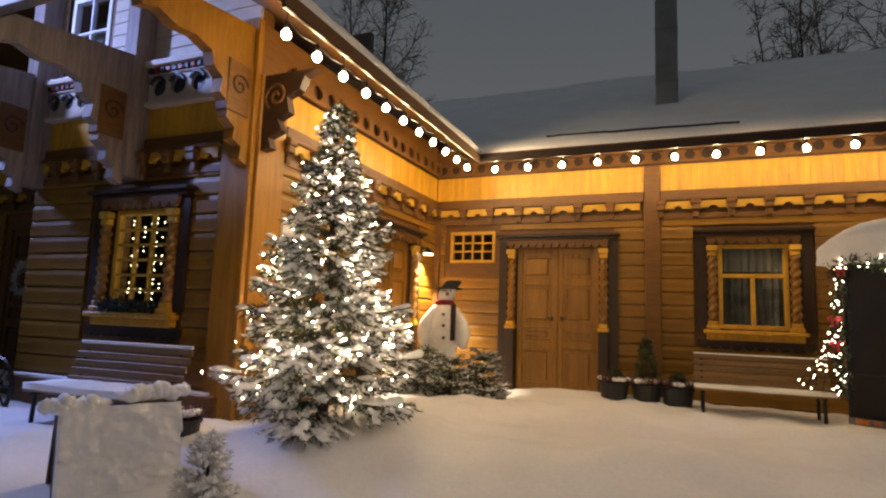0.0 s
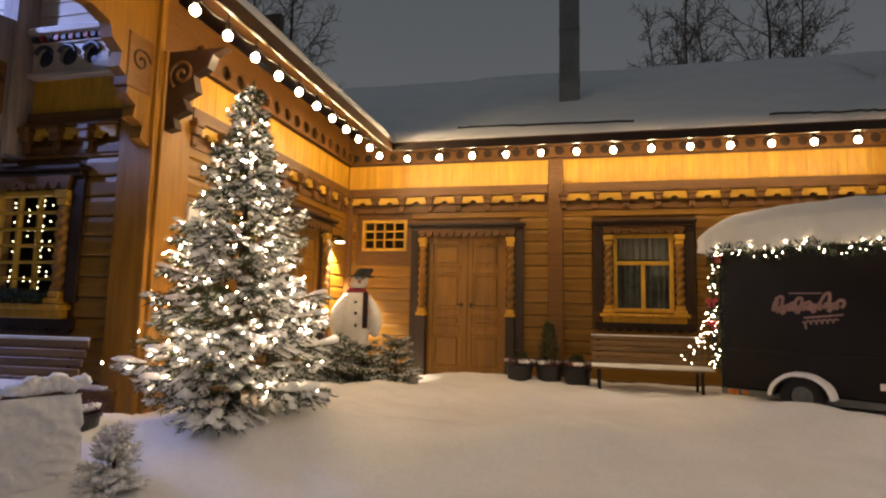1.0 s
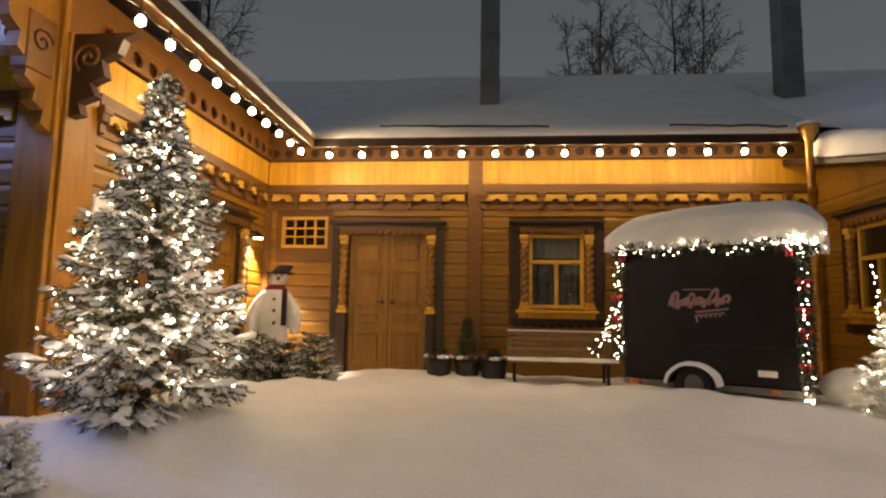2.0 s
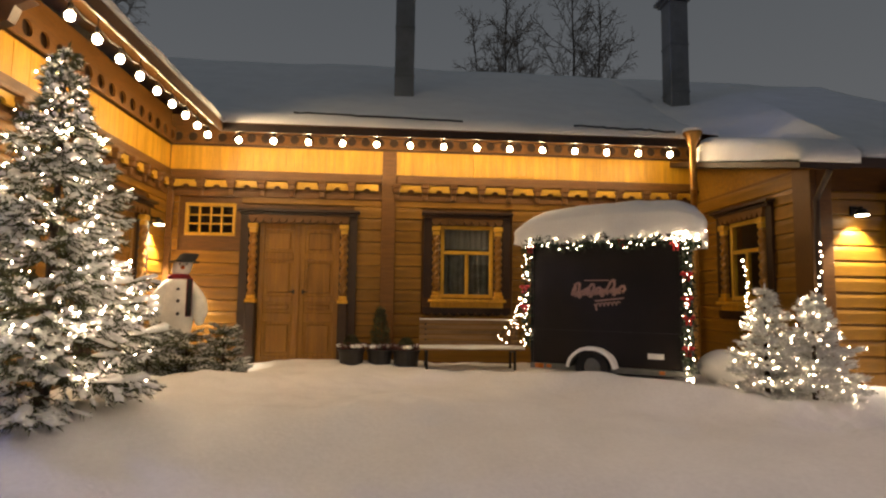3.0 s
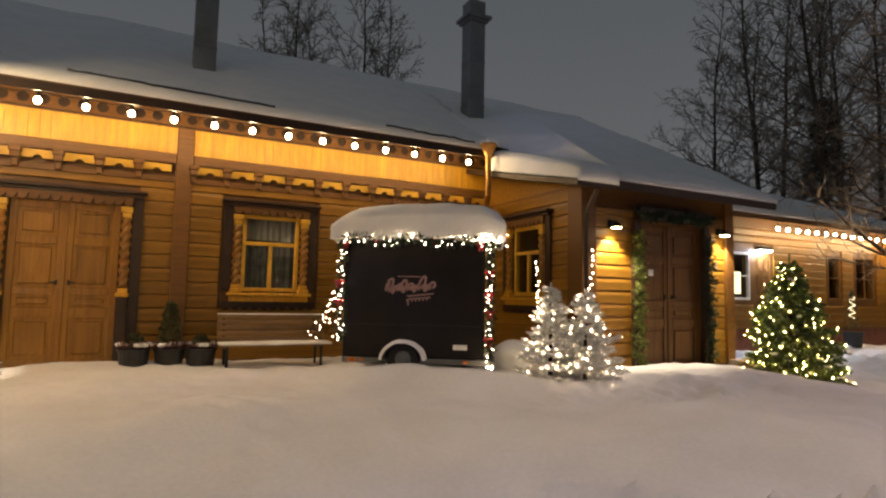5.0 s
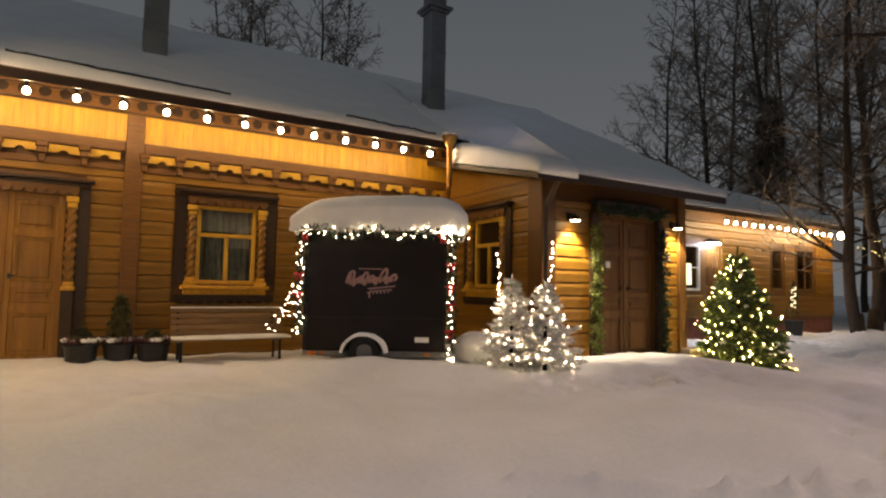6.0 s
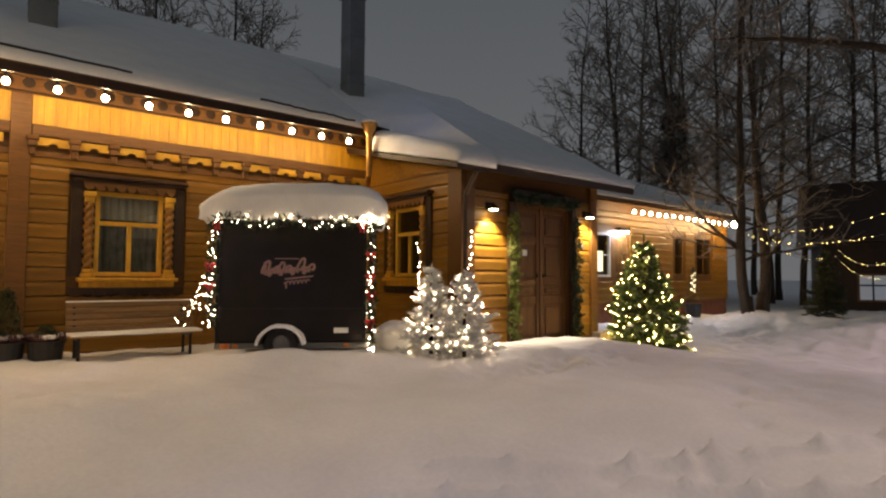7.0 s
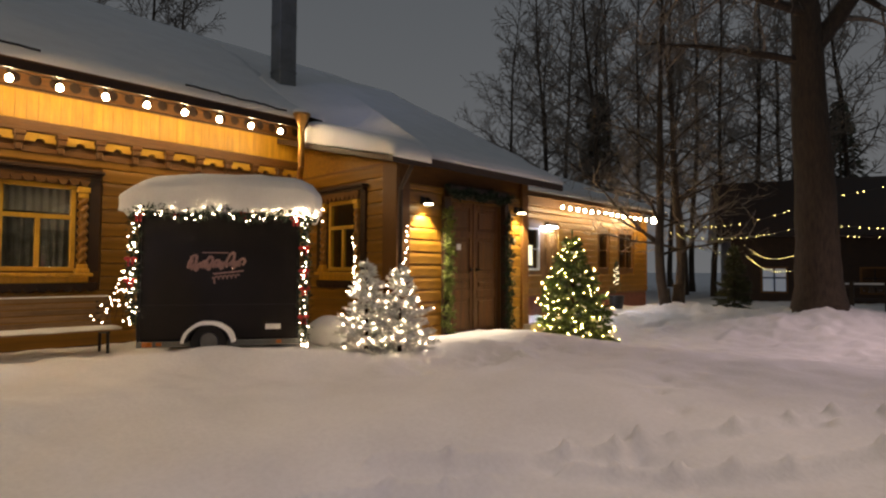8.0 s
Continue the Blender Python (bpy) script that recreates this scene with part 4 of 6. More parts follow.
    if white.n:
        white.make("snow_load", SNOW, th, True, "stuff")
    if lights:
        tips = [p for p in tips if p[2] > 0.07 * height]
        pick = rng.choice(len(tips), min(lights, len(tips)), replace=False)
        for i in pick:
            q = 0.96 + 0.10 * rng.random()
            p = tips[i] * np.array((q, q, 1)) + (rng.random(3) - 0.5) * 0.04 + up * 0.022 * lump
            dots.add(DIAMOND[0] * led_r * (0.7 + 0.6 * rng.random()) + p, DIAMOND[1])
        dots.make("fairy_lights", led, th, kind="stuff")
    return th


def on_ground(x, y, dz=0.0):
    return pose(x, y, ground_height(x, y) + dz)


fir("christmas_tree", on_ground(-2.96, 4.2, -0.05), 2.90, 0.95, "snow-laden fir tree hung with warm fairy lights", 3, 23, 10, 1.0, 400, lump=1.75, needle=0.055, low=0.09, power=1.0, led_r=0.0060, led=LED_TREE, wind=(0.75, -0.66), leader=0.06)
fir("small_lit_fir", on_ground(3.62, 5.40, -0.02), 1.18, 0.47, "small frosted fir covered with fairy lights", 5, 13, 9, 0.75, 95, led=LED_SMALL, leaf=FROST, needle=0.05, lump=0.5, led_r=0.0046, power=0.95, droop=-0.10, curl=0.1, density=10)
fir("small_lit_fir", on_ground(4.0, 5.20, -0.02), 1.12, 0.50, "small frosted fir with a tall string of lights", 6, 13, 9, 0.75, 95, led=LED_SMALL, leaf=FROST, needle=0.05, lump=0.5, led_r=0.0046, power=0.95, droop=-0.10, curl=0.1, density=10)
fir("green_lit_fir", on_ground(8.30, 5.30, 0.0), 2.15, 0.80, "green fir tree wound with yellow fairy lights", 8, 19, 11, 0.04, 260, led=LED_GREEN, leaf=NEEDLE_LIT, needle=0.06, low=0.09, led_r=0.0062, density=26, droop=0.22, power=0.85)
for i, (x, y, h, r, s) in enumerate(((-3.45, 7.45, 0.62, 0.42, 0.45), (-3.0, 7.25, 0.55, 0.42, 0.4), (-2.62, 7.55, 0.66, 0.36, 0.6), (-3.75, 7.75, 0.5, 0.35, 0.4))):
    fir("cut_fir_sprays", on_ground(x, y, -0.03), h, r, "low snowy fir sprays round the snowman's feet", 20 + i, 6, 8, s + 0.35, 0, lump=0.8, droop=-0.18, power=0.5, needle=0.06, density=11, curl=0.05)
fir("snowy_sapling", on_ground(-2.84, 2.80, -0.02), 0.40, 0.17, "small fir sapling buried in snow", 31, 6, 6, 1.0, 0, lump=1.3, droop=-0.1, density=5, leaf=FROST)
fir("potted_dark_fir", on_ground(18.3, 5.6), 2.0, 0.6, "dark fir standing in a planter among the trees", 33, 14, 9, 0.0, 0, density=9, needle=0.10)


# ---------------------------------------------------------------- small parts for lights
def light_dots(name, points, parent, r=0.012, material=LED, kind="stuff"):
    s = Soup()
    for p in points:
        s.add(DIAMOND[0] * r + np.array(p), DIAMOND[1])
    return s.make(name, material, parent, kind=kind)


# tall light strings above the small firs
for name, a, b in (("light_string", (3.45, 5.40, 1.30), (3.42, 5.42, 2.02)), ("light_string", (3.98, 5.15, 1.30), (4.18, 5.25, 2.20))):
    th = empty(name, Matrix.Identity(4), "string of fairy lights stretched above the small firs", "light string")
    bm = bmesh.new()
    tube(bm, a, b, 0.005, 0.005, 5)
    part("wire", bm, DARKMETAL, th)
    rng = np.random.default_rng(4)
    light_dots("lights", [Vector(a).lerp(Vector(b), i / 13) + Vector(list((rng.random(3) - 0.5) * 0.04)) for i in range(14)], th, 0.009)


# ---------------------------------------------------------------- trailer
def make_trailer():
    m = pose(1.46, 6.92, 0, 0, 0, -31)
    L, D, z0, z1 = 1.80, 1.25, 0.78, 2.34
    th = empty("trailer", m, "black box trailer with snow cap, garland and fairy lights", "trailer")
    body = part("body", boxes((0, L, 0, D, z0, z1), bevel=0.02), BLACKPAINT, th)
    part("floor_rail", boxes((-0.02, L + 0.02, -0.015, 0.05, z0 - 0.07, z0 + 0.0), bevel=0.006), METAL, th)
    part("floor_rail", boxes((-0.02, L + 0.02, D - 0.05, D + 0.015, z0 - 0.07, z0 + 0.0), bevel=0.006), METAL, th)
    for x in (0.0, L):
        part("corner_strip", boxes((x - 0.018, x + 0.018, -0.012, 0.02, z0, z1), bevel=0.005), DARKMETAL, th)
    part("panel_seam", boxes((0.02, L - 0.02, -0.004, 0.001, z0 + 0.42, z0 + 0.428)), DARKMETAL, body)
    part("top_rail", boxes((-0.01, L + 0.01, -0.012, 0.03, z1 - 0.05, z1), bevel=0.005), DARKMETAL, th)
    # snow cap
    bm = bmesh.new()
    box(bm, -0.19, L + 0.26, -0.15, D + 0.10, z1 - 0.04, z1 + 0.47)
    bmesh.ops.subdivide_edges(bm, edges=bm.edges, cuts=21, use_grid_fill=True)
    cx, cy = L / 2, D / 2
    for v in bm.verts:
        u, w = abs(v.co.x - cx - 0.035) / (L / 2 + 0.225), abs(v.co.y - cy + 0.025) / (D / 2 + 0.125)
        t = (v.co.z - z1 + 0.04) / 0.51
        tilt = 0.86 + 0.14 * min(1.0, max(0, (v.co.x + 0.1) / 0.9))
        v.co.z = z1 - 0.04 + 0.51 * t * tilt * (1 - 0.45 * u ** 8) * (1 - 0.36 * w ** 8)
        n = noise.noise_vector(Vector((v.co.x * 2.4, v.co.y * 2.4, v.co.z * 1.2)))
        v.co += n * 0.035 + noise.noise_vector(v.co * 7.0) * 0.012
        if t < 0.15:
            v.co.z -= 0.09 * max(0, noise.noise(Vector((v.co.x * 6.0, v.co.y * 6.0, 2.0)))) - 0.01
    part("snow_cap", bm, SNOW, th, "thick rounded snow cap", True)
    # wheel and mudguard
    wx, wz = 0.785, 0.775
    wheel = part("wheel", tube(bmesh.new(), (wx, 0.0, wz), (wx, -0.10, wz), 0.05, 0.04, 16), METAL, th)
    bm = bmesh.new()
    prof = [(0.11, -0.01), (0.15, -0.004), (0.19, 0.0), (0.205, -0.02), (0.205, -0.10), (0.19, -0.12), (0.15, -0.115), (0.11, -0.105)]
    rings = [[bm.verts.new((wx + r * math.cos(2 * math.pi * k / 28), y, wz + r * math.sin(2 * math.pi * k / 28))) for r, y in prof] for k in range(28)]
    for k in range(28):
        for q in range(len(prof)):
            bm.faces.new((rings[k][q], rings[k][(q + 1) % len(prof)], rings[(k + 1) % 28][(q + 1) % len(prof)], rings[(k + 1) % 28][q]))
    part("tyre", bm, RUBBER, wheel)
    part("rim", tube(bmesh.new(), (wx, -0.02, wz), (wx, -0.09, wz), 0.112, 0.10, 20), METAL, wheel)

    def arch(r0, r1, y0, y1, lo=8):
        bm = bmesh.new()
        out, n = [], 14
        for r in (r1, r0):
            row = []
            for i in range(n + 1):
                a = radians(lo + (180 - 2 * lo) * i / n)
                row.append((wx + r * 1.10 * math.cos(a), wz - 0.03 + r * math.sin(a)))
            out.append(row)
        extrude_xz(bm, out[0] + out[1][::-1], y0, y1)
        return bm
    guard = part("mudguard", arch(0.222, 0.238, -0.19, 0.0), DARKMETAL, th)
    part("mudguard_snow", lumpy(arch(0.239, 0.276, -0.19, -0.02, 6), 0.012, 8), SNOW, guard, "snow lying on the mudguard")
    # plate, reflectors, sign lettering drawn as plain strokes
    part("plate", boxes((1.42, 1.60, -0.012, 0.0, 0.90, 0.965)), WHITEPAINT, th, "small white plate")
    for x in (0.20, 1.55):
        part("reflector", boxes((x, x + 0.06, -0.03, -0.015, z0 - 0.05, z0 - 0.01)), AMBER, th, "amber reflector")
    part("tail_lamp", boxes((0.05, 0.16, -0.03, -0.015, z0 - 0.06, z0 - 0.005)), AMBER, th)
    bm = bmesh.new()
    rng = random.Random(2)
    pts = []
    for i in range(75):
        u = i / 74
        tall = 2.1 if i < 8 or 24 < i < 31 or 52 < i < 59 else 1.0
        x = 0.50 + 0.62 * u + 0.026 * math.sin(i * 1.15)
        z = 1.62 + 0.05 * u + 0.040 * tall * (1 + math.cos(i * 1.15)) + 0.02 * math.sin(i * 0.37)
        pts.append((x + 0.35 * (z - 1.62), z))
    for (xa, za), (xb, zb) in zip(pts, pts[1:]):
        tube(bm, (xa, -0.002, za), (xb, -0.002, zb), 0.0165, 0.0165, 4)
    extrude_xz(bm, [(0.80, 1.585), (1.16, 1.625), (1.15, 1.605), (0.82, 1.565)], -0.005, -0.001)
    part("lettering", bm, LOGO, th, "faded rose script strokes")
    part("small_line", boxes((0.68, 0.98, -0.004, -0.001, 1.825, 1.838)), LOGO, th)
    bm = bmesh.new()
    pts = [(0.80 + 0.30 * i / 30 + 0.012 * math.sin(i * 1.3), 1.50 + 0.03 * i / 30 + 0.022 * (1 + math.cos(i * 1.3)) * (2.0 if i < 4 else 1.0) - (0.05 if i < 3 else 0)) for i in range(31)]
    for (xa, za), (xb, zb) in zip(pts, pts[1:]):
        tube(bm, (xa, -0.002, za), (xb, -0.002, zb), 0.0105, 0.0105, 4)
    part("second_line", bm, LOGO, th)
    # drawbar with snow
    part("drawbar", boxes((L, L + 0.75, 0.55, 0.63, z0 - 0.08, z0 - 0.01), (L - 0.02, L + 0.12, 0.0, 0.06, z0 - 0.07, z0), bevel=0.006), METAL, th)
    bm = bmesh.new()
    ball(bm, (L + 0.42, 0.55, z0 + 0.02), 0.30, 3, (1.1, 0.8, 0.62))
    part("drawbar_snow", lumpy(bm, 0.06, 3), SNOW, th, "heap of snow on the drawbar", True)
    part("jockey_pole", tube(bmesh.new(), (L + 0.10, -0.02, 0.62), (L + 0.10, -0.02, z1 - 0.15), 0.022, 0.022, 8), METAL, th)
    # garland: green sprigs, baubles, bows and lights along top and both ends
    rng = np.random.default_rng(12)
    line = [np.array((x, -0.14, z1 - 0.05 + 0.03 * math.sin(x * 9))) for x in np.linspace(-0.05, L + 0.12, 60)]
    line += [np.array((-0.05, -0.05, z)) for z in np.linspace(z1, z0 + 0.25, 40)]
    line += [np.array((L + 0.08, -0.05, z)) for z in np.linspace(z1, z0 + 0.05, 55)]
    line += [np.array((L + 0.17, y, z1 - 0.02)) for y in np.linspace(-0.05, 0.7, 16)]
    sprig, dots = Soup(), []
    for p in line:
        for _ in range(7):
            d = unit(rng.random(3) - 0.5)
            needles_on(sprig, p, p + d * 0.09, 5, 0.04, rng)
        if rng.random() < 0.72:
            dots.append(p + (rng.random(3) - 0.5) * np.array((0.11, 0.08, 0.13)) - np.array((0, 0.03, 0)))
    garland = sprig.make("garland", GARLAND, th, kind="stuff")
    light_dots("garland_lights", dots, th, 0.0056)
    for p in ((0.0, -0.09, z1 - 0.07), (L - 0.04, -0.10, z1 - 0.08), (L + 0.07, -0.10, 1.90), (L + 0.07, -0.10, 1.62), (L + 0.08, -0.10, 1.40), (L + 0.07, -0.1, 1.05), (0.42, -0.10, z1 - 0.01), (1.15, -0.1, z1 - 0.01), (-0.07, -0.10, 1.75), (-0.07, -0.10, 1.5)):
        bm = bmesh.new()
        for s in (-1, 1):
            ball(bm, (p[0] + s * 0.035, p[1], p[2]), 0.034, 1, (1.2, 0.6, 0.8))
            box(bm, p[0] + s * 0.02 - 0.012, p[0] + s * 0.02 + 0.012, p[1] - 0.008, p[1] + 0.008, p[2] - 0.09, p[2])
        part("bow", bm, RIBBON, th, "red bow")
    # fan of light strings hanging off the end
    dots = []
    for k in range(6):
        a, b = Vector((-0.08, -0.03, z1 - 0.42 - 0.05 * k)), Vector((-0.08 - 0.098 * k, -0.02 + 0.06 * k, z0 + 0.24 + 0.02 * (k % 2)))
        part("light_wire", tube(bmesh.new(), a, b, 0.003, 0.003, 4), DARKMETAL, th)
        for i in range(2, 11):
            p = a.lerp(b, i / 10)
            if rng.random() < 0.8:
                dots.append(p + Vector(list((rng.random(3) - 0.5) * 0.07)))
    for k in range(26):
        dots.append(Vector((L - 0.06 + 0.36 * rng.random(), -0.16 - 0.04 * rng.random(), z1 - 0.12 + 0.17 * rng.random())))
    light_dots("hanging_lights", dots, th, 0.0056)
    light_dots("low_lights", [np.array((L - 0.12 + 0.3 * rng.random(), -0.10 - 0.1 * rng.random(), z0 - 0.10 + 0.05 * rng.random())) for _ in range(6)], th, 0.009)


make_trailer()


# ---------------------------------------------------------------- snowman figure, one mesh
def make_snowman():
    bm = bmesh.new()

    def shade(before, idx):
        for f in list(bm.faces)[before:]:
            f.material_index = idx
    def lathe(rows, idx, n=20, cx=0.0, cz=0.0, lean=0.0):
        c = len(bm.faces)
        rings = []
        for z, rx, ry in rows:
            rings.append([bm.verts.new((cx + lean * z + rx * math.cos(2 * math.pi * k / n), ry * math.sin(2 * math.pi * k / n), cz + z)) for k in range(n)])
        for a, b in zip(rings, rings[1:]):
            for k in range(n):
                bm.faces.new((a[k], a[(k + 1) % n], b[(k + 1) % n], b[k]))
        bm.faces.new(rings[0]), bm.faces.new(rings[-1])
        bm.faces.ensure_lookup_table()
        shade(c, idx)
    lathe([(0.0, 0.15, 0.14), (0.12, 0.18, 0.17), (0.45, 0.20, 0.19), (0.70, 0.23, 0.21), (0.92, 0.235, 0.21), (1.07, 0.20, 0.18), (1.15, 0.14, 0.14), (1.19, 0.10, 0.10)], 0)
    lathe([(0.0, 0.05, 0.05), (0.03, 0.10, 0.10), (0.10, 0.125, 0.12), (0.18, 0.130, 0.125), (0.27, 0.10, 0.10), (0.31, 0.05, 0.05)], 0, cz=1.17, lean=0.22)
    for s in (-1, 1):
        c = len(bm.faces)
        for k in range(22):
            u = k / 21
            ball(bm, (s * (0.13 + 0.165 * math.sin(min(1.0, u * 1.15) * math.pi * 0.60)), -0.02 - 0.07 * u, 1.05 - 0.50 * u), 0.098 + 0.016 * math.sin(u * math.pi) - 0.035 * u ** 4, 2)
        bm.faces.ensure_lookup_table()
        shade(c, 0)
    # hat with a brim
    lathe([(0.0, 0.20, 0.20), (0.018, 0.205, 0.205), (0.03, 0.13, 0.13), (0.12, 0.125, 0.125), (0.135, 0.10, 0.10)], 1, cz=1.385, cx=0.05, lean=0.62)
    # scarf
    lathe([(0.0, 0.13, 0.13), (0.03, 0.155, 0.15), (0.07, 0.145, 0.14), (0.09, 0.12, 0.12)], 2, cz=1.13)
    c = len(bm.faces)
    box(bm, 0.085, 0.165, -0.262, -0.225, 0.62, 1.16, bevel=0.01)
    bm.faces.ensure_lookup_table()
    shade(c, 2)
    c = len(bm.faces)
    for x, y, z, r in ((-0.02, -0.235, 1.00, 0.026), (-0.015, -0.245, 0.84, 0.026), (-0.01, -0.24, 0.66, 0.026), (-0.01, -0.142, 1.36, 0.014), (0.085, -0.142, 1.36, 0.014)):
        ball(bm, (x, y, z), r, 1, (1, 0.5, 1))
    bm.faces.ensure_lookup_table()
    shade(c, 1)
    c = len(bm.faces)
    tube(bm, (0.03, -0.135, 1.31), (0.05, -0.23, 1.30), 0.028, 0.004, 10)
    bm.faces.ensure_lookup_table()
    shade(c, 3)
    ob = mesh_ob("snowman_figure", bm, CLOTH, True)
    for k in (BLACKFELT, SCARF, CARROT):
        ob.data.materials.append(k)
    ob.matrix_world = pose(-3.42, 8.0, 0.66, 0, 0, 24) @ Matrix.Diagonal((1, 1, 1, 1))
    tagged(ob, "white padded snowman figure with black hat and dark red scarf", "snowman")


make_snowman()


# ---------------------------------------------------------------- benches
def bench(m, length, label, seat_snow):
    th = empty("park_bench", m, label, "bench")
    seat_z = 0.36
    for i in range(5):
        y = i * 0.085
        part("seat_slat", boxes((0, length, y, y + 0.065, seat_z - 0.005 * i, seat_z + 0.03 - 0.005 * i), bevel=0.006), BENCHWOOD, th)
    for i in range(5):
        z = seat_z + 0.05 + i * 0.078
        y = 0.43 + 0.03 * i
        part("back_slat", boxes((0, length, y, y + 0.025, z, z + 0.062), bevel=0.006), BENCHWOOD, th)
    for x in (0.10, length - 0.14):
        bm = bmesh.new()
        tube(bm, (x, 0.04, -0.12), (x, 0.06, seat_z - 0.01), 0.02, 0.02, 8)
        tube(bm, (x, 0.42, -0.12), (x, 0.40, seat_z - 0.03), 0.02, 0.02, 8)
        tube(bm, (x, 0.02, seat_z - 0.02), (x, 0.44, seat_z - 0.04), 0.018, 0.018, 8)
        tube(bm, (x, 0.44, seat_z - 0.04), (x, 0.585, seat_z + 0.42), 0.018, 0.018, 8)
        part("iron_leg", bm, DARKMETAL, th, "dark iron end frame")
    bm = bmesh.new()
    box(bm, 0.0, length, -0.01, 0.42, seat_z + 0.022, seat_z + 0.03 + seat_snow)
    bmesh.ops.subdivide_edges(bm, edges=bm.edges, cuts=7, use_grid_fill=True)
    part("seat_snow", lumpy(bm, 0.012, 4), SNOW, th, "snow lying on the seat", True)
    part("back_snow", lumpy(boxes((0, length, 0.545, 0.580, seat_z + 0.424, seat_z + 0.436 + seat_snow * 0.35), bevel=0.006), 0.004, 5), SNOW, th)
    return th


bench(pose(0.05, 7.98, 0.47), 1.55, "slatted wooden bench dusted with snow under a window", 0.015)
bench(pose(-5.72, 3.42, 0.46, 0, 0, 3), 1.42, "slatted wooden bench covered with blue-lit snow", 0.05)


# ---------------------------------------------------------------- pots
def planter(x, y, r, h, plant, label, seed):
    th = empty("plant_pot", pose(x, y, 0.50), label, "plant pot", "pots beside the door")
    bm = bmesh.new()
    tube(bm, (0, 0, 0), (0, 0, h), r * 0.82, r, 18)
    tube(bm, (0, 0, h - 0.03), (0, 0, h), r * 1.06, r * 1.06, 18)
    part("pot", bm, POT, th)
    rng = np.random.default_rng(seed)
    s = Soup()
    for _ in range(150):
        a, q = rng.random() * 6.28, r * math.sqrt(rng.random())
        p = np.array((q * math.cos(a), q * math.sin(a), h))
        needles_on(s, p, p + np.array((0.3 * math.cos(a), 0.3 * math.sin(a), 1)) * (0.04 + 0.06 * rng.random()), 5, 0.03, rng)
    s.make("heather", PLUM, th, kind="stuff")
    sn = Soup()
    for _ in range(16):
        a, q = rng.random() * 6.28, r * math.sqrt(rng.random())
        sn.blob((q * math.cos(a), q * math.sin(a), h + 0.05), [(0.05, 0, 0), (0, 0.05, 0), (0, 0, 0.03)], rng, ICO2)
    sn.make("snow_dusting", SNOW, th, True, "stuff")
    if plant:
        s = Soup()
        for k in range(420):
            t = rng.random()
            a, q = rng.random() * 6.28, plant[1] * (1 - t) ** 0.5 * (0.35 + 0.75 * rng.random())
            p = np.array((q * math.cos(a), q * math.sin(a), h + t * plant[0]))
            needles_on(s, p, p + np.array((0.4 * math.cos(a), 0.4 * math.sin(a), 1)) * 0.06, 6, 0.035, rng)
        s.make("evergreen", NEEDLE, th, kind="stuff")
    return th


planter(-0.98, 8.45, 0.20, 0.30, (0.14, 0.12), "black pot with a dry shrub beside the door", 41)
planter(-0.55, 8.50, 0.20, 0.29, (0.60, 0.15), "black pot with a clipped evergreen and dry heather", 42)
planter(-0.15, 8.45, 0.21, 0.29, (0.12, 0.10), "black pot of dry heather topped with snow", 43)
th = planter(-3.98, 3.62, 0.18, 0.30, None, "brown tub filled with snow beside the bench", 44)
th.location.z = 0.42


# ---------------------------------------------------------------- wall lamps
def wall_lamp(m, label, energy):
    th = empty("wall_lamp", m, label, "wall lamp", "wall lamps")
    part("bracket", boxes((-0.04, 0.04, -0.03, 0.0, -0.02, 0.10), (-0.015, 0.015, -0.16, -0.03, 0.05, 0.075), bevel=0.004), DARKMETAL, th)
    bm = bmesh.new()
    tube(bm, (0, -0.15, -0.03), (0, -0.15, 0.04), 0.085, 0.045, 20)
    part("shade", bm, DARKMETAL, th)
    bm = bmesh.new()
    tube(bm, (0, -0.15, -0.040), (0, -0.15, -0.031), 0.070, 0.074, 20)
    part("lens", bm, LAMPGLOW, th, "glowing lens")
    p = m @ Vector((0, -0.15, -0.07))
    t = m @ Vector((0, -0.02, -1.2))
    lamp("wall_lamp_light", "SPOT", look(p, t), energy, (1.0, 0.80, 0.55), 0.04, 96, 0.5)


wall_lamp(pose(-4.02, 8.32, 2.66, 0, 0, 90), "black wall lamp shining down beside the wing's door", 620)
wall_lamp(pose(5.36, 6.22, 2.70), "black wall lamp shining down beside the porch door", 260)
wall_lamp(pose(7.80, 6.22, 2.74), "black wall lamp shining down beside the porch door", 210)


# ---------------------------------------------------------------- chimneys, pipe, hopper
def chimney(x, y, w, z0, z1, cap, label):
    th = empty("chimney", pose(x, y, 0), label, "chimney")
    h = w / 2
    part("shaft", boxes((-h, h, -h, h, z0, z1), bevel=0.01), METAL, th)
    for z in np.arange(z0 + 0.8, z1, 0.9):
        part("seam_band", boxes((-h - 0.006, h + 0.006, -h - 0.006, h + 0.006, z, z + 0.03)), METAL, th)
    if cap:
        part("cap", boxes((-h - 0.05, h + 0.05, -h - 0.05, h + 0.05, z1, z1 + 0.06), (-h - 0.10, h + 0.10, -h - 0.10, h + 0.10, z1 + 0.06, z1 + 0.13), (-h, h, -h, h, z1 + 0.13, z1 + 0.45), bevel=0.01), METAL, th)


chimney(-0.26, 9.55, 0.34, 4.7, 8.2, False, "tall grey sheet-metal chimney on the snowy roof")
chimney(4.77, 9.48, 0.35, 4.6, 7.15, True, "grey sheet-metal chimney with a moulded cap")

th = empty("rain_hopper", pose(4.27, 8.0, 0), "ochre rainwater hopper and pipe at the eave's end", "downpipe")
bm = bmesh.new()
tube(bm, (0, 0, 4.02), (0, 0, 4.20), 0.05, 0.13, 14)
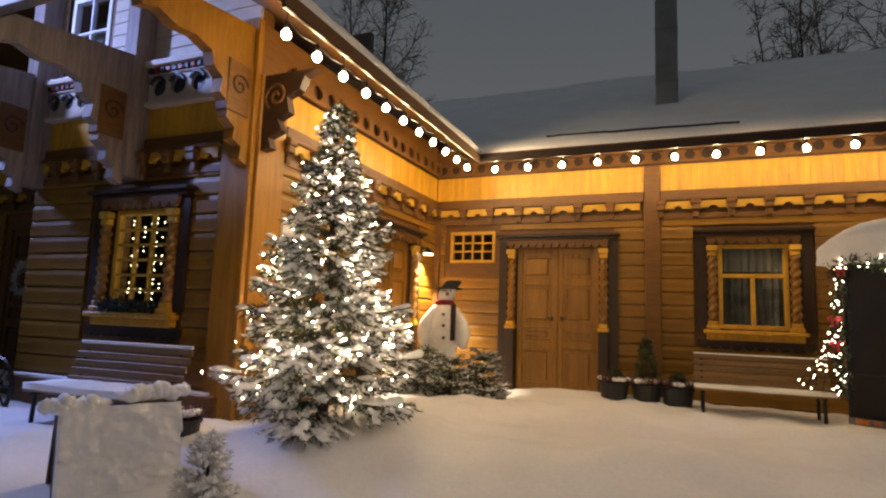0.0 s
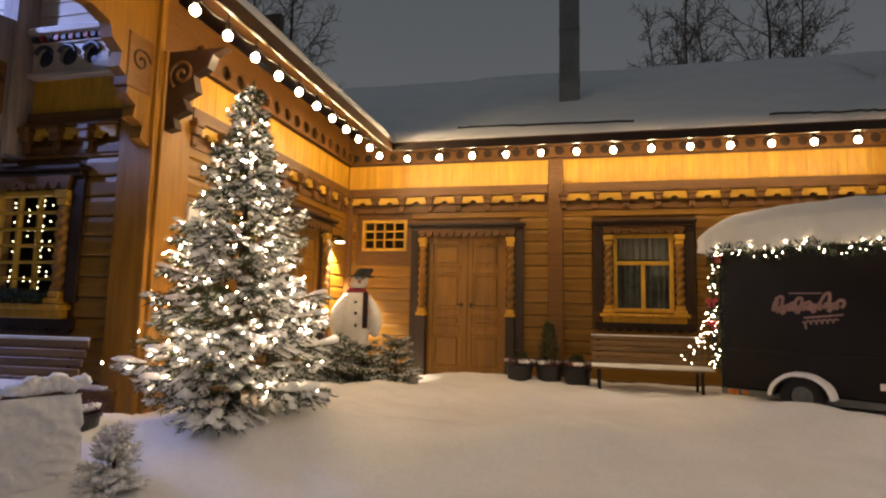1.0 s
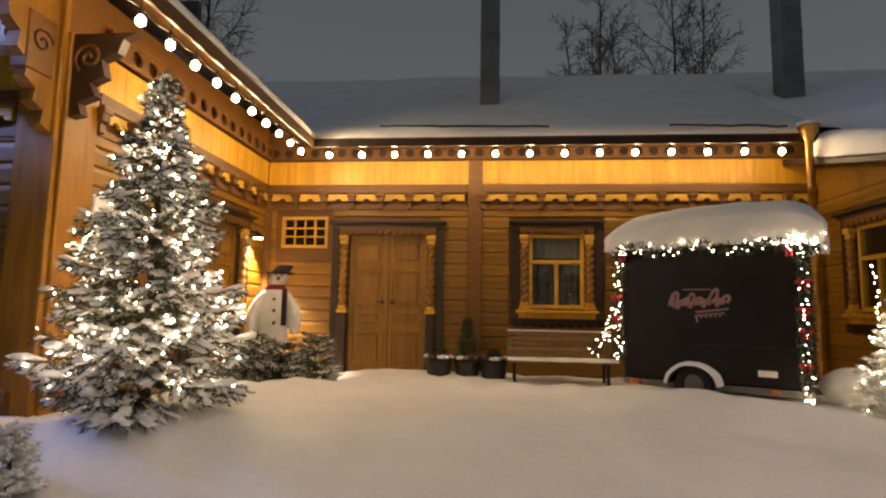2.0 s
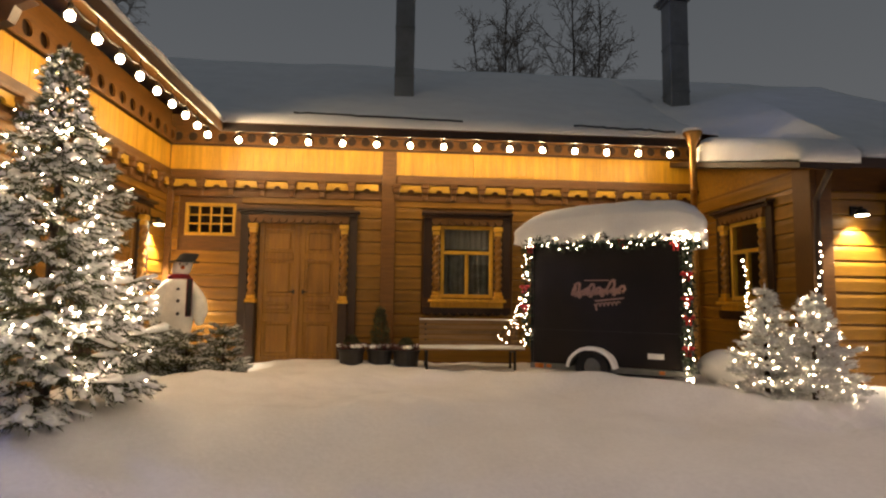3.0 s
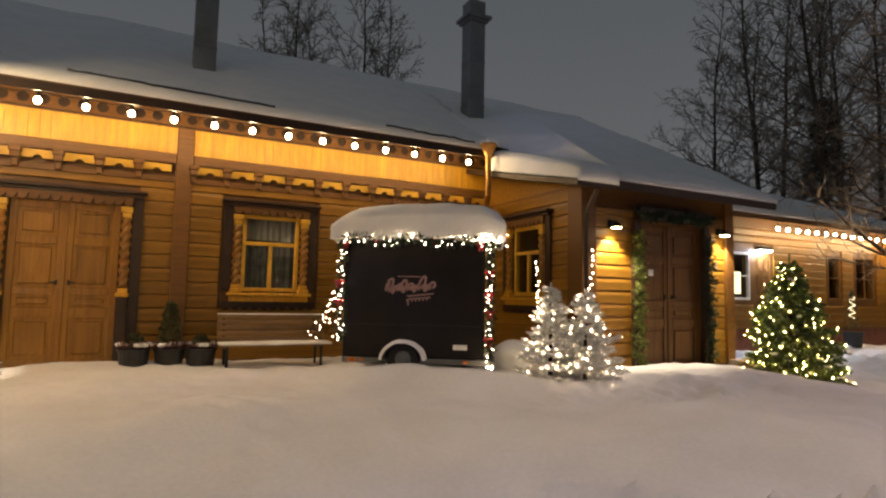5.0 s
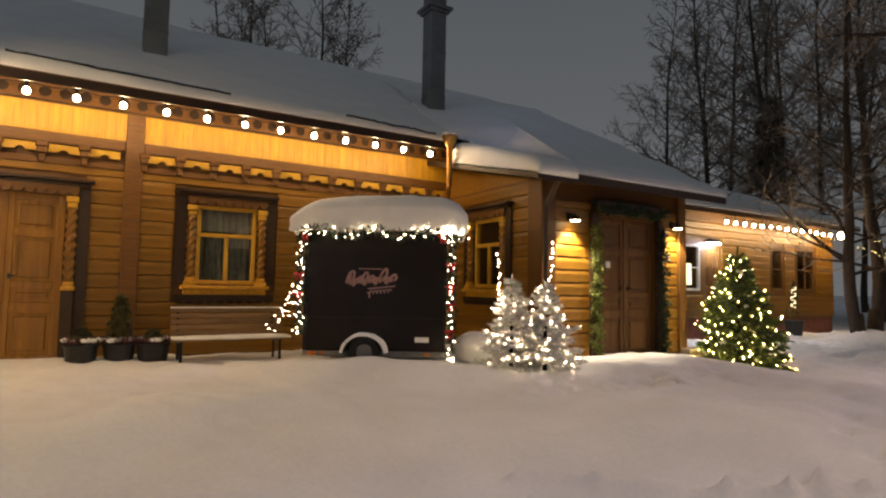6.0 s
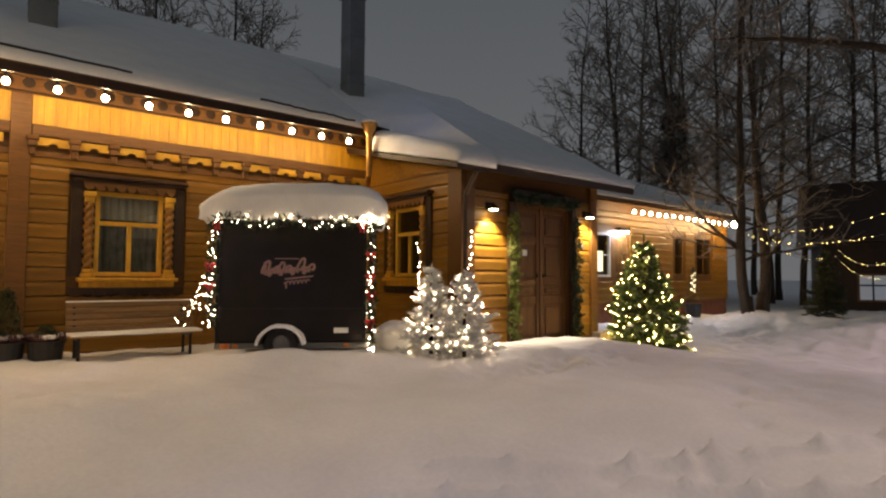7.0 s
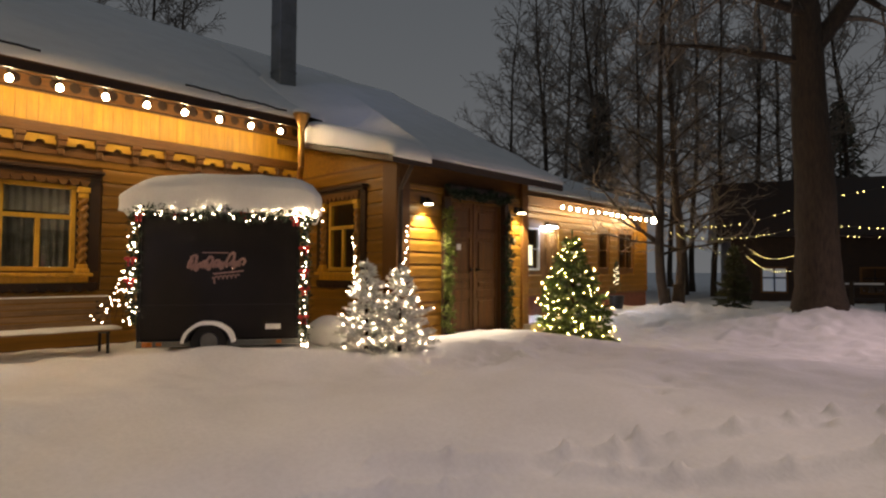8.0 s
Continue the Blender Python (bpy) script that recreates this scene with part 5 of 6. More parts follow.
tube(bm, (0, 0, 4.20), (0, 0, 4.24), 0.145, 0.145, 14)
part("hopper", bm, BRASS, th)
bm = bmesh.new()
tube(bm, (0, 0, 4.03), (0, 0.0, 3.35), 0.05, 0.05, 12)
tube(bm, (0, 0, 3.36), (0.42, 0.80, 3.05), 0.05, 0.05, 12)
tube(bm, (0.42, 0.80, 3.07), (0.42, 0.80, 0.6), 0.05, 0.05, 12)
part("pipe", bm, BRASS, th)
bm = bmesh.new()
ball(bm, (0, 0, 4.26), 0.14, 2, (1.1, 1.1, 0.5))
part("hopper_snow", bm, SNOW, th, smooth=True)
th = empty("downpipe", pose(4.80, 6.10, 0), "thin brown downpipe at the porch corner", "downpipe")
bm = bmesh.new()
tube(bm, (0.0, -0.25, 3.18), (0.0, 0.0, 2.85), 0.035, 0.035, 10)
tube(bm, (0.0, 0.0, 2.86), (0.0, 0.0, 0.6), 0.035, 0.035, 10)
part("pipe", bm, UMBER, th)

# thin dark tubes draw the shaded gap between eave lip and roof snow
th = empty("roof_snow_guard", Matrix.Identity(4), "dark tube drawn for the shaded crack in the eave snow", "roof rail")
for a, b in (((-1.94, 8.23, 4.40), (0.65, 8.08, 4.31)), ((2.40, 8.10, 4.31), (4.00, 8.02, 4.25))):
    pts = [Vector(a).lerp(Vector(b), i / 24) + Vector((0, 0, 0.022 * noise.noise(Vector((i * 0.7, a[0], 0))) - 0.004)) for i in range(25)]
    part("rail", sweep(pts, 0.015, 6), DARKMETAL, th)


# ---------------------------------------------------------------- carved gable of the left wing
def bracket(m, material, label):
    """A sawn bracket board standing out from the wall: outline in its own xz plane, x is the way out."""
    th = empty("gable_bracket", m, label, "bracket")
    pts = [(0, 3.05), (0.12, 3.10), (0.10, 3.22), (0.22, 3.27), (0.20, 3.38), (0.32, 3.45), (0.30, 3.58), (0.42, 3.66), (0.40, 3.80), (0.52, 3.88), (0.55, 4.0), (0.75, 4.06), (0.95, 4.04), (1.15, 4.10), (1.30, 4.05), (1.36, 4.20), (1.2, 4.34), (0, 4.50)]
    bm = bmesh.new()
    extrude_xz(bm, pts, -0.06, 0.06)
    board = part("board", bm, material, th)
    part("fret_panel", boxes((0.04, 0.34, -0.075, 0.075, 3.52, 4.04), bevel=0.01), BROWN, th)
    for s in (-1, 1):
        bm = bmesh.new()
        for k in range(22):
            a, b = k * 0.42, (k + 1) * 0.42
            ra, rb = 0.012 + 0.0048 * k, 0.012 + 0.0048 * (k + 1)
            tube(bm, (0.19 + ra * math.cos(a), s * 0.078, 3.80 + ra * math.sin(a)), (0.19 + rb * math.cos(b), s * 0.078, 3.80 + rb * math.sin(b)), 0.011, 0.011, 6)
        part("scroll", bm, UMBER, th)
    return th


OUT = Matrix.Rotation(radians(-90), 4, "Z")
bracket(Matrix.Translation((-4.12, 4.27, 0)) @ OUT, DOOR, "sawn ochre bracket board with scroll panel at the corner")
bracket(Matrix.Translation((-5.64, 4.10, -0.14)) @ OUT, GREYWOOD, "sawn grey bracket board with scroll panel")
bracket(Matrix.Translation((-7.30, 4.10, -0.14)) @ OUT, GREYWOOD, "sawn grey bracket board with scroll panel")
post("gable_post", [(-5.74, -5.54, 4.09, 4.348, 3.0, 6.3)], GREYWOOD, "grey upright timber of the gable", "timber")
post("gable_post", [(-7.40, -7.20, 4.09, 4.348, 3.0, 6.3)], GREYWOOD, "grey upright timber of the gable", "timber")
post("gable_beam", [(-7.3, -4.1, 3.02, 3.14, 4.42, 4.56)], GREYWOOD, "grey tie beam across the gable overhang", "timber")

# eave bracket that faces the yard
th = empty("eave_bracket", Matrix.Identity(4), "dark fretted bracket under the eave corner", "bracket")
bm = bmesh.new()
extrude_xz(bm, [(-4.02, 3.22), (-3.86, 3.25), (-3.90, 3.36), (-3.74, 3.42), (-3.80, 3.54), (-3.66, 3.60), (-3.70, 3.76), (-3.55, 3.82), (-3.50, 3.95), (-3.36, 4.01), (-4.02, 4.01)], 4.36, 4.46)
part("board", bm, UMBER, th)
bm = bmesh.new()
for k in range(26):
    a, b = k * 0.40, (k + 1) * 0.40
    ra, rb = 0.015 + 0.005 * k, 0.015 + 0.005 * (k + 1)
    tube(bm, (-3.82 + ra * math.cos(a), 4.352, 3.78 + ra * math.sin(a)), (-3.82 + rb * math.cos(b), 4.352, 3.78 + rb * math.sin(b)), 0.016, 0.016, 6)
part("scroll", bm, BROWN, th)


def arcade(m, x0, x1, z, label):
    """The pale balcony frieze: red and dark dentils over a row of scooped arches."""
    th = empty("balcony_frieze", m, label, "frieze")
    part("rail", boxes((x0, x1, -0.16, 0, z + 0.42, z + 0.47), (x0, x1, -0.10, 0, z + 0.33, z + 0.35), (x0, x1, -0.12, 0, z - 0.02, z + 0.03), bevel=0.006), PALE, th)
    n = int((x1 - x0) / 0.085)
    for i in range(n):
        x = x0 + (i + 0.5) * (x1 - x0) / n
        part("dentil", boxes((x - 0.026, x + 0.026, -0.12, 0, z + 0.36, z + 0.415)), REDTRIM if i % 2 else BLUETRIM, th)
    k = max(2, int((x1 - x0) / 0.25))
    w = (x1 - x0) / k
    for i in range(k):
        a = x0 + i * w
        c, r = a + w / 2, w * 0.37
        outer, inner = [], []
        for j in range(16):
            t = 2 * math.pi * j / 16
            ux, uz = math.cos(t), math.sin(t)
            s = 1 / max(abs(ux), abs(uz))
            outer.append((c + ux * s * w / 2, z + 0.18 + uz * s * 0.15))
            inner.append((c + ux * r, z + 0.19 + uz * r * (1.15 if uz > 0 else 0.8)))
        bm = bmesh.new()
        ring_wall(bm, outer, inner, -0.07, -0.03)
        part("arch_panel", bm, PALE, th)
        bm = bmesh.new()
        for j in range(7):
            t0, t1 = radians(20 + 20 * j), radians(40 + 20 * j)
            tube(bm, (c + r * math.cos(t0), -0.09, z + 0.20 + r * math.sin(t0)), (c + r * math.cos(t1), -0.09, z + 0.20 + r * math.sin(t1)), 0.022, 0.022, 6)
        part("arch_moulding", bm, BLUETRIM, th)
    part("backing", boxes((x0, x1, -0.025, -0.002, z + 0.03, z + 0.33)), BLUETRIM, th)
    part("ledge_snow", lumpy(boxes((x0, x1, -0.15, -0.01, z + 0.471, z + 0.49), bevel=0.005), 0.004, 6), SNOW, th)


arcade(LFRONT, 0.10, 1.60, 3.83, "pale carved balcony frieze with dark arches and dentils")
arcade(LFRONT, 1.82, 2.98, 3.83, "pale carved balcony frieze with dark arches and dentils")
arcade(pose(-12.0, 5.5, 0), 0.2, 4.5, 3.83, "dim carved balcony frieze over the entrance recess")
th = empty("gable_boarding", LFRONT, "pale clapboards of the gable above the frieze", "boarding")
for i in range(12):
    z = 4.34 + 0.15 * i
    for a, b in ((0.0, 0.22), (1.08, 3.3)) if 4.31 < z < 5.4 else ((0.0, 3.3),):
        part("gable_plank", boxes((a, b, -0.03, -0.002, z, z + 0.145), bevel=0.008), PALE, th)

# ---------------------------------------------------------------- things by the left wing
th = empty("sandwich_board", pose(-3.42, 2.66, 0.20, 0, 0, 62), "standing sign board plastered with wind-blown snow", "sign board")
bm = boxes((-0.36, 0.36, -0.02, 0.02, 0, 0.80), bevel=0.006)
bmesh.ops.transform(bm, matrix=Matrix.Rotation(radians(-12), 4, "X"), verts=bm.verts)
part("front_board", bm, UMBER, th)
bm = boxes((-0.36, 0.36, -0.02, 0.02, 0, 0.80), bevel=0.006)
bmesh.ops.transform(bm, matrix=Matrix.Translation((0, 0.42, 0)) @ Matrix.Rotation(radians(14), 4, "X"), verts=bm.verts)
part("rear_board", bm, UMBER, th)
bm = bmesh.new()
box(bm, -0.355, 0.355, -0.085, -0.019, 0.0, 0.79)
bmesh.ops.subdivide_edges(bm, edges=bm.edges, cuts=44, use_grid_fill=True)
bmesh.ops.transform(bm, matrix=Matrix.Rotation(radians(-12), 4, "X"), verts=bm.verts)
for v in bm.verts:
    if v.co.y < 0.21 * v.co.z - 0.05:
        v.co.y -= 0.075 * abs(noise.noise(Vector((v.co.x * 6 + v.co.z * 5, v.co.z * 13, 1)))) + 0.03 * noise.noise(v.co * 24)
part("plastered_snow", bm, SNOW, th, "crusted snow on the board's face", True)
s = Soup()
rng = np.random.default_rng(9)
for i in range(34):
    t = i / 33
    if 0.42 < t < 0.50:
        continue
    s.blob((-0.42 + 0.80 * t, 0.13 + 0.05 * rng.random(), 0.78 + 0.04 * rng.random() + (0.05 if t > 0.5 else 0)), [(0.045, 0, 0), (0, 0.085, 0), (0, 0, 0.03 + 0.03 * rng.random())], rng, ICO2)
s.make("snow_crest", SNOW, th, True, "stuff")

th = empty("door_wreath", pose(-9.22, 5.40, 1.98), "pale frosted wreath hanging on a dark door", "wreath")
s = Soup()
for i in range(70):
    a = 2 * math.pi * i / 70
    p = np.array((0.17 * math.cos(a), 0, 0.22 * math.sin(a)))
    for _ in range(4):
        needles_on(s, p, p + unit(rng.random(3) - 0.5) * 0.06, 4, 0.03, rng, 0.008)
s.make("twigs", FROST, th, kind="stuff")

th = empty("cart_wheel", pose(-7.05, 3.95, 0.42), "old dark spoked cart wheel leaning by the wall", "cart wheel")
bm = bmesh.new()
for i in range(28):
    a, b = 2 * math.pi * i / 28, 2 * math.pi * (i + 1) / 28
    tube(bm, (0.30 * math.cos(a), 0, 0.30 + 0.30 * math.sin(a)), (0.30 * math.cos(b), 0, 0.30 + 0.30 * math.sin(b)), 0.025, 0.025, 6)
part("rim", bm, DARKMETAL, th)
for i in range(8):
    a = 2 * math.pi * i / 8
    part("spoke", tube(bmesh.new(), (0, 0, 0.30), (0.29 * math.cos(a), 0, 0.30 + 0.29 * math.sin(a)), 0.014, 0.012, 6), DARKMETAL, th)
part("hub", tube(bmesh.new(), (0, -0.06, 0.30), (0, 0.06, 0.30), 0.055, 0.055, 12), DARKMETAL, th)

tagged(mesh_ob("notice_board", boxes((-4.018, -3.985, 4.80, 5.30, 1.88, 2.62), bevel=0.006), WHITEPAINT), "white notice board on the wing's wall", "notice board")

# light curtain behind the lattice window, garland on its sill
th = empty("light_curtain", Matrix.Identity(4), "curtain of warm fairy lights behind the lattice window", "light curtain")
rng = np.random.default_rng(15)
pts = []
for k in range(9):
    x = -5.85 + k * 0.093
    for z in np.arange(1.66, 2.62, 0.052):
        if rng.random() < 0.55:
            pts.append((x + 0.02 * (rng.random() - 0.5), 4.52, z + 0.03 * rng.random()))
light_dots("lights", pts, th, 0.0085, LED_DIM)
bm = bmesh.new()
for k in range(9):
    tube(bm, (-5.85 + k * 0.093, 4.53, 1.62), (-5.85 + k * 0.093, 4.53, 2.68), 0.002, 0.002, 4)
part("wires", bm, DARKMETAL, th)
th = empty("sill_garland", pose(-5.47, 4.22, 1.62), "dark green garland lying on a window sill", "garland")
s = Soup()
for i in range(90):
    p = np.array((-0.42 + 0.84 * i / 89, 0.03 * (rng.random() - 0.5), 0.02 * rng.random()))
    for _ in range(3):
        needles_on(s, p, p + unit(rng.random(3) - 0.5) * 0.08, 5, 0.04, rng)
s.make("foliage", GARLAND, th, kind="stuff")


# ---------------------------------------------------------------- porch door
def door_garland(x, material, label, seed):
    th = empty("door_garland", pose(x, 6.10, 0.6), label, "garland", "garlands at the porch door")
    rng = np.random.default_rng(seed)
    s = Soup()
    for i in range(150):
        p = np.array((0.05 * math.sin(i * 0.35), 0.02 * math.cos(i * 0.35), 2.05 * i / 149))
        for _ in range(4):
            needles_on(s, p, p + unit(rng.random(3) - 0.5) * 0.10, 5, 0.05, rng, 0.011)
    s.make("foliage", material, th, kind="stuff")


door_garland(5.86, GARLAND_LIT, "leafy garland beside the porch door, lamp glow in its colour", 51)
door_garland(7.44, GARLAND, "dark leafy garland hanging beside the porch door", 52)
th = empty("top_garland", pose(6.65, 6.08, 2.93), "dark garland draped over the porch door", "garland")
s = Soup()
for i in range(130):
    t = i / 129
    p = np.array((-0.85 + 1.7 * t, 0.0, 0.05 - 0.10 * math.sin(math.pi * (t * 3 % 1))))
    for _ in range(4):
        needles_on(s, p, p + unit(rng.random(3) - 0.5) * 0.09, 5, 0.05, rng, 0.010)
s.make("foliage", GARLAND, th, kind="stuff")
tagged(mesh_ob("door_notice", boxes((6.22, 6.32, 6.262, 6.270, 1.98, 2.08)), WHITEPAINT), "small white notice on the porch door", "notice")
post("door_step", [(5.75, 7.6, 5.75, 6.22, 0.30, 0.56)], GREYWOOD, "snow-edged wooden step at the porch door", "step")
post("corner_plinth", [(7.98, 8.42, 6.0, 6.30, 0.35, 0.62)], GREYWOOD, "low stone plinth at the porch corner", "plinth")

# ---------------------------------------------------------------- far entrance
tagged(mesh_ob("lit_poster", boxes((12.12, 12.36, 9.05, 9.06, 1.80, 2.35)), SCREEN), "glowing poster in a window by the far entrance", "poster")
th = empty("entrance_lamp", pose(13.1, 8.92, 2.92), "cold white lamp over the far entrance", "lamp")
part("lamp_box", boxes((-0.22, 0.22, -0.10, 0.07, 0.0, 0.10), bevel=0.01), DARKMETAL, th)
part("lamp_glass", boxes((-0.20, 0.20, -0.09, 0.05, -0.03, -0.001)), glow("cold_lamp_glow", (0.72, 0.80, 1.0), 260.0), th)
post("entrance_rail", [(9.4, 9.45, 7.2, 8.9, 0.9, 0.95), (9.4, 9.45, 7.2, 7.25, 0.3, 0.9)], UMBER, "dark hand rail of the entrance steps", "rail")
th = empty("light_column", on_ground(15.24, 8.0), "narrow potted shrub wound with fairy lights", "shrub")
bm = bmesh.new()
tube(bm, (0, 0, 0), (0, 0, 0.4), 0.18, 0.24, 14)
part("pot", bm, POT, th)
s = Soup()
for k in range(160):
    a, z = rng.random() * 6.28, 0.4 + 1.0 * rng.random()
    q = 0.20 * (1.45 - z)
    p = np.array((q * math.cos(a), q * math.sin(a), z))
    needles_on(s, p, p + np.array((0, 0, 0.08)), 5, 0.05, rng)
s.make("foliage", NEEDLE, th, kind="stuff")
light_dots("lights", [(0.06 * math.cos(i * 0.9), 0.06 * math.sin(i * 0.9), 0.75 + 0.026 * i) for i in range(22)], th, 0.011, LED_DIM)


# ---------------------------------------------------------------- bare trees
def limb(soup, p, d, length, r0, r1, steps, sides, rng, wander, lift):
    """A bent tapering stem; returns its points and directions."""
    pts, dirs, cur = [p], [unit(d)], p
    d = unit(d)
    rings = []
    for k in range(steps + 1):
        r = r0 + (r1 - r0) * k / steps
        a = unit(np.cross(d, (0.31, 0.77, 0.2)))
        b = np.cross(d, a)
        rings.append([cur + (math.cos(2 * math.pi * j / sides) * a + math.sin(2 * math.pi * j / sides) * b) * r * (1 + (0.16 * (rng.random() - 0.5) if sides > 10 else 0)) for j in range(sides)])
        if k < steps:
            d = unit(d + (rng.random(3) - 0.5) * wander + np.array((0, 0, lift)))
            cur = cur + d * length / steps
            pts.append(cur), dirs.append(d)
    soup.add([v for ring in rings for v in ring], [[k * sides + j, k * sides + (j + 1) % sides, (k + 1) * sides + (j + 1) % sides, (k + 1) * sides + j] for k in range(steps) for j in range(sides)])
    return pts, dirs


def clothe(crown, pts, dirs, length, r, level, rng, start, lift, twig):
    """Branches along a stem, and twigs along the branches."""
    n = max(3, int(length * (3.2 if level == 2 else 5.5)))
    for i in range(n):
        f = start + (1 - start) * (i + rng.random()) / n
        q = f * (len(pts) - 1)
        k = min(len(pts) - 2, int(q))
        p = pts[k] + (pts[k + 1] - pts[k]) * (q - k)
        side = unit(np.cross(dirs[k], rng.random(3) - 0.5))
        d = unit(dirs[k] * (0.55 + 0.3 * rng.random()) + side * (0.6 + 0.5 * rng.random()) + np.array((0, 0, 0.12)))
        if level == 2:
            l = length * (0.22 + 0.25 * rng.random()) * (1.15 - 0.65 * f)
            a, b = limb(crown, p, d, l, max(twig, r * 0.35), twig * 0.8, 4, 4, rng, 0.5, lift)
            clothe(crown, a, b, l, r * 0.4, 1, rng, 0.12, lift * 1.5, twig)
        else:
            l = (0.25 + 0.55 * rng.random()) * (0.5 + 0.12 * length) * 1.3
            limb(crown, p, d, l, twig * 0.8, twig * 0.35, 2, 3, rng, 0.7, lift * 2.0)
            for _ in range(2):
                o = unit(d + (rng.random(3) - 0.5) * 1.6) * l * (0.3 + 0.4 * rng.random())
                b = p + d * l * (0.3 + 0.5 * rng.random())
                w = unit(np.cross(o, (0.2, 0.5, 0.9))) * twig * 0.42
                crown.add([b - w, b + w, b + o], [[0, 1, 2]])


def bare_tree(m, height, r, seed, label, limbs=24, clear=0.2, reach=0.26, angle=0.75, lift=0.02, twig=0.012, lean=(0, 0), fixed=(), wander=0.10):
    """A leafless tree: one stem, limbs round it that shorten towards the top, branches and fine twigs. fixed: limbs of known height, way, length and thickness."""
    rng = np.random.default_rng(seed)
    th = empty("bare_tree", m, label, "tree", "bare winter trees")
    trunk, crown = Soup(), Soup()
    pts, dirs = limb(trunk, np.array((0, 0, -0.3)), np.array((lean[0], lean[1], 1.0)), height, r, r * 0.12, 28, 14, rng, wander, 0.03)
    bm_base = [np.array((0, 0, -0.3)), np.array((lean[0] * 0.3, lean[1] * 0.3, 0.45))]
    limb(trunk, bm_base[0], bm_base[1] - bm_base[0], 0.8, r * 1.35, r * 0.98, 3, 14, rng, 0.0, 0.0)
    for i in range(limbs):
        f = clear + (0.98 - clear) * (i + rng.random()) / limbs
        q = f * 28
        k = min(27, int(q))
        p = pts[k] + (pts[k + 1] - pts[k]) * (q - k)
        az = i * 2.4 + rng.random() * 0.9
        g = (f - clear) / (1 - clear)
        l = height * reach * (0.45 + 0.55 * math.sin(math.pi * min(1.0, 0.25 + 0.75 * g))) * (0.75 + 0.5 * rng.random()) * (1 - 0.35 * g)
        d = np.array((math.cos(az) * angle, math.sin(az) * angle, 0.35 + 0.75 * g))
        rr = max(twig * 1.3, r * (1 - 0.85 * f) * 0.34)
        a, b = limb(trunk, p, d, l, rr, twig * 0.9, 6, 6, rng, 0.34, lift)
        clothe(crown, a, b, l, rr, 2, rng, 0.18, lift, twig)
    for z, way, l, rr in fixed:
        q = (z + 0.3) / height * 28
        k = int(q)
        p = pts[k] + (pts[k + 1] - pts[k]) * (q - k)
        a, b = limb(trunk, p, np.array(way), l, rr, rr * 0.22, 9, 8, rng, 0.38, 0.02)
        clothe(crown, a, b, l, rr, 2, rng, 0.2, lift, twig)
    trunk.make("trunk", BARK, th, True)
    crown.make("crown", TWIG, th, kind="stuff")
    return th


t1 = bare_tree(pose(4.6, 29.0, 0.2), 19.5, 0.15, 61, "leafless birch standing behind the house", 34, 0.22, 0.21, 0.7, -0.03, 0.017)
t2 = bare_tree(pose(8.6, 29.5, 0.2), 20.5, 0.17, 62, "leafless tree standing behind the house", 32, 0.22, 0.22, 0.8, 0.02, 0.018)
t3 = bare_tree(on_ground(15.9, 6.75), 10.5, 0.15, 63, "leafless garden tree with leaning stems", 20, 0.16, 0.30, 0.95, 0.0, 0.010, lean=(-0.16, 0.10), wander=0.16,
               fixed=((1.8, (-0.75, 0.45, 0.55), 3.4, 0.06), (2.4, (-0.7, -0.2, 0.5), 3.0, 0.05), (1.5, (0.5, -0.6, 0.35), 2.6, 0.045), (3.0, (-0.3, 0.8, 0.6), 2.8, 0.045)))
t4 = bare_tree(on_ground(12.95, 2.35), 15.0, 0.43, 64, "massive old leafless tree on a snow bank", 12, 0.55, 0.28, 0.9, 0.0, 0.011, wander=0.05,
               fixed=((5.25, (0.55, -0.70, 0.75), 4.2, 0.21), (6.5, (-0.80, 0.62, 0.10), 5.2, 0.13), (6.15, (-0.75, 0.20, 0.02), 4.6, 0.11), (5.1, (-0.60, 0.75, 0.30), 3.6, 0.09), (6.7, (0.75, -0.55, 0.12), 4.0, 0.10), (6.3, (0.5, 0.8, 0.35), 3.8, 0.10)))


def plant(ob, x, y, a, s, label=""):
    c = copy_thing(ob, pose(x, y, ground_height(x, y), 0, 0, a))
    c.scale = (s, s, s)
    if label:
        c["label"] = label
    return c


plant(t1, -13.0, 21.5, 40, 1.0, "leafless tree rising behind the timber wing")
plant(t2, -14.2, 22.5, 120, 0.9, "leafless tree rising behind the timber wing")
plant(t1, 6.6, 30.0, 200, 0.9)
plant(t1, 3.4, 30.5, 320, 0.88)
plant(t2, 5.6, 31.5, 60, 0.86)
plant(t2, 10.2, 31.0, 290, 0.92)
plant(t3, 16.25, 6.55, 190, 1.05)
for ob, x, y, a, s in ((t1, 27.0, 21.0, 10, 0.95), (t2, 25.5, 14.0, 70, 1.0), (t1, 33.0, 17.0, 130, 1.15), (t2, 38.0, 24.0, 200, 1.2), (t1, 32.0, 9.0, 250, 1.05), (t2, 34.0, 7.5, 300, 1.1),
                       (t1, 31.0, 12.0, 75, 1.1), (t1, 41.0, 9.5, 15, 1.2), (t2, 46.0, 19.0, 280, 1.3), (t2, 32.0, 15.0, 160, 1.0), (t1, 29.5, 10.0, 310, 1.0), (t1, 29.0, 16.0, 30, 1.05), (t2, 30.0, 20.0, 110, 1.1),
                       (t1, 36.0, 13.5, 220, 1.2), (t2, 37.0, 5.2, 40, 1.1), (t1, 28.0, 18.5, 95, 0.9)):
    plant(ob, x, y, a, s, "leafless tree in the dark grove beside the yard")


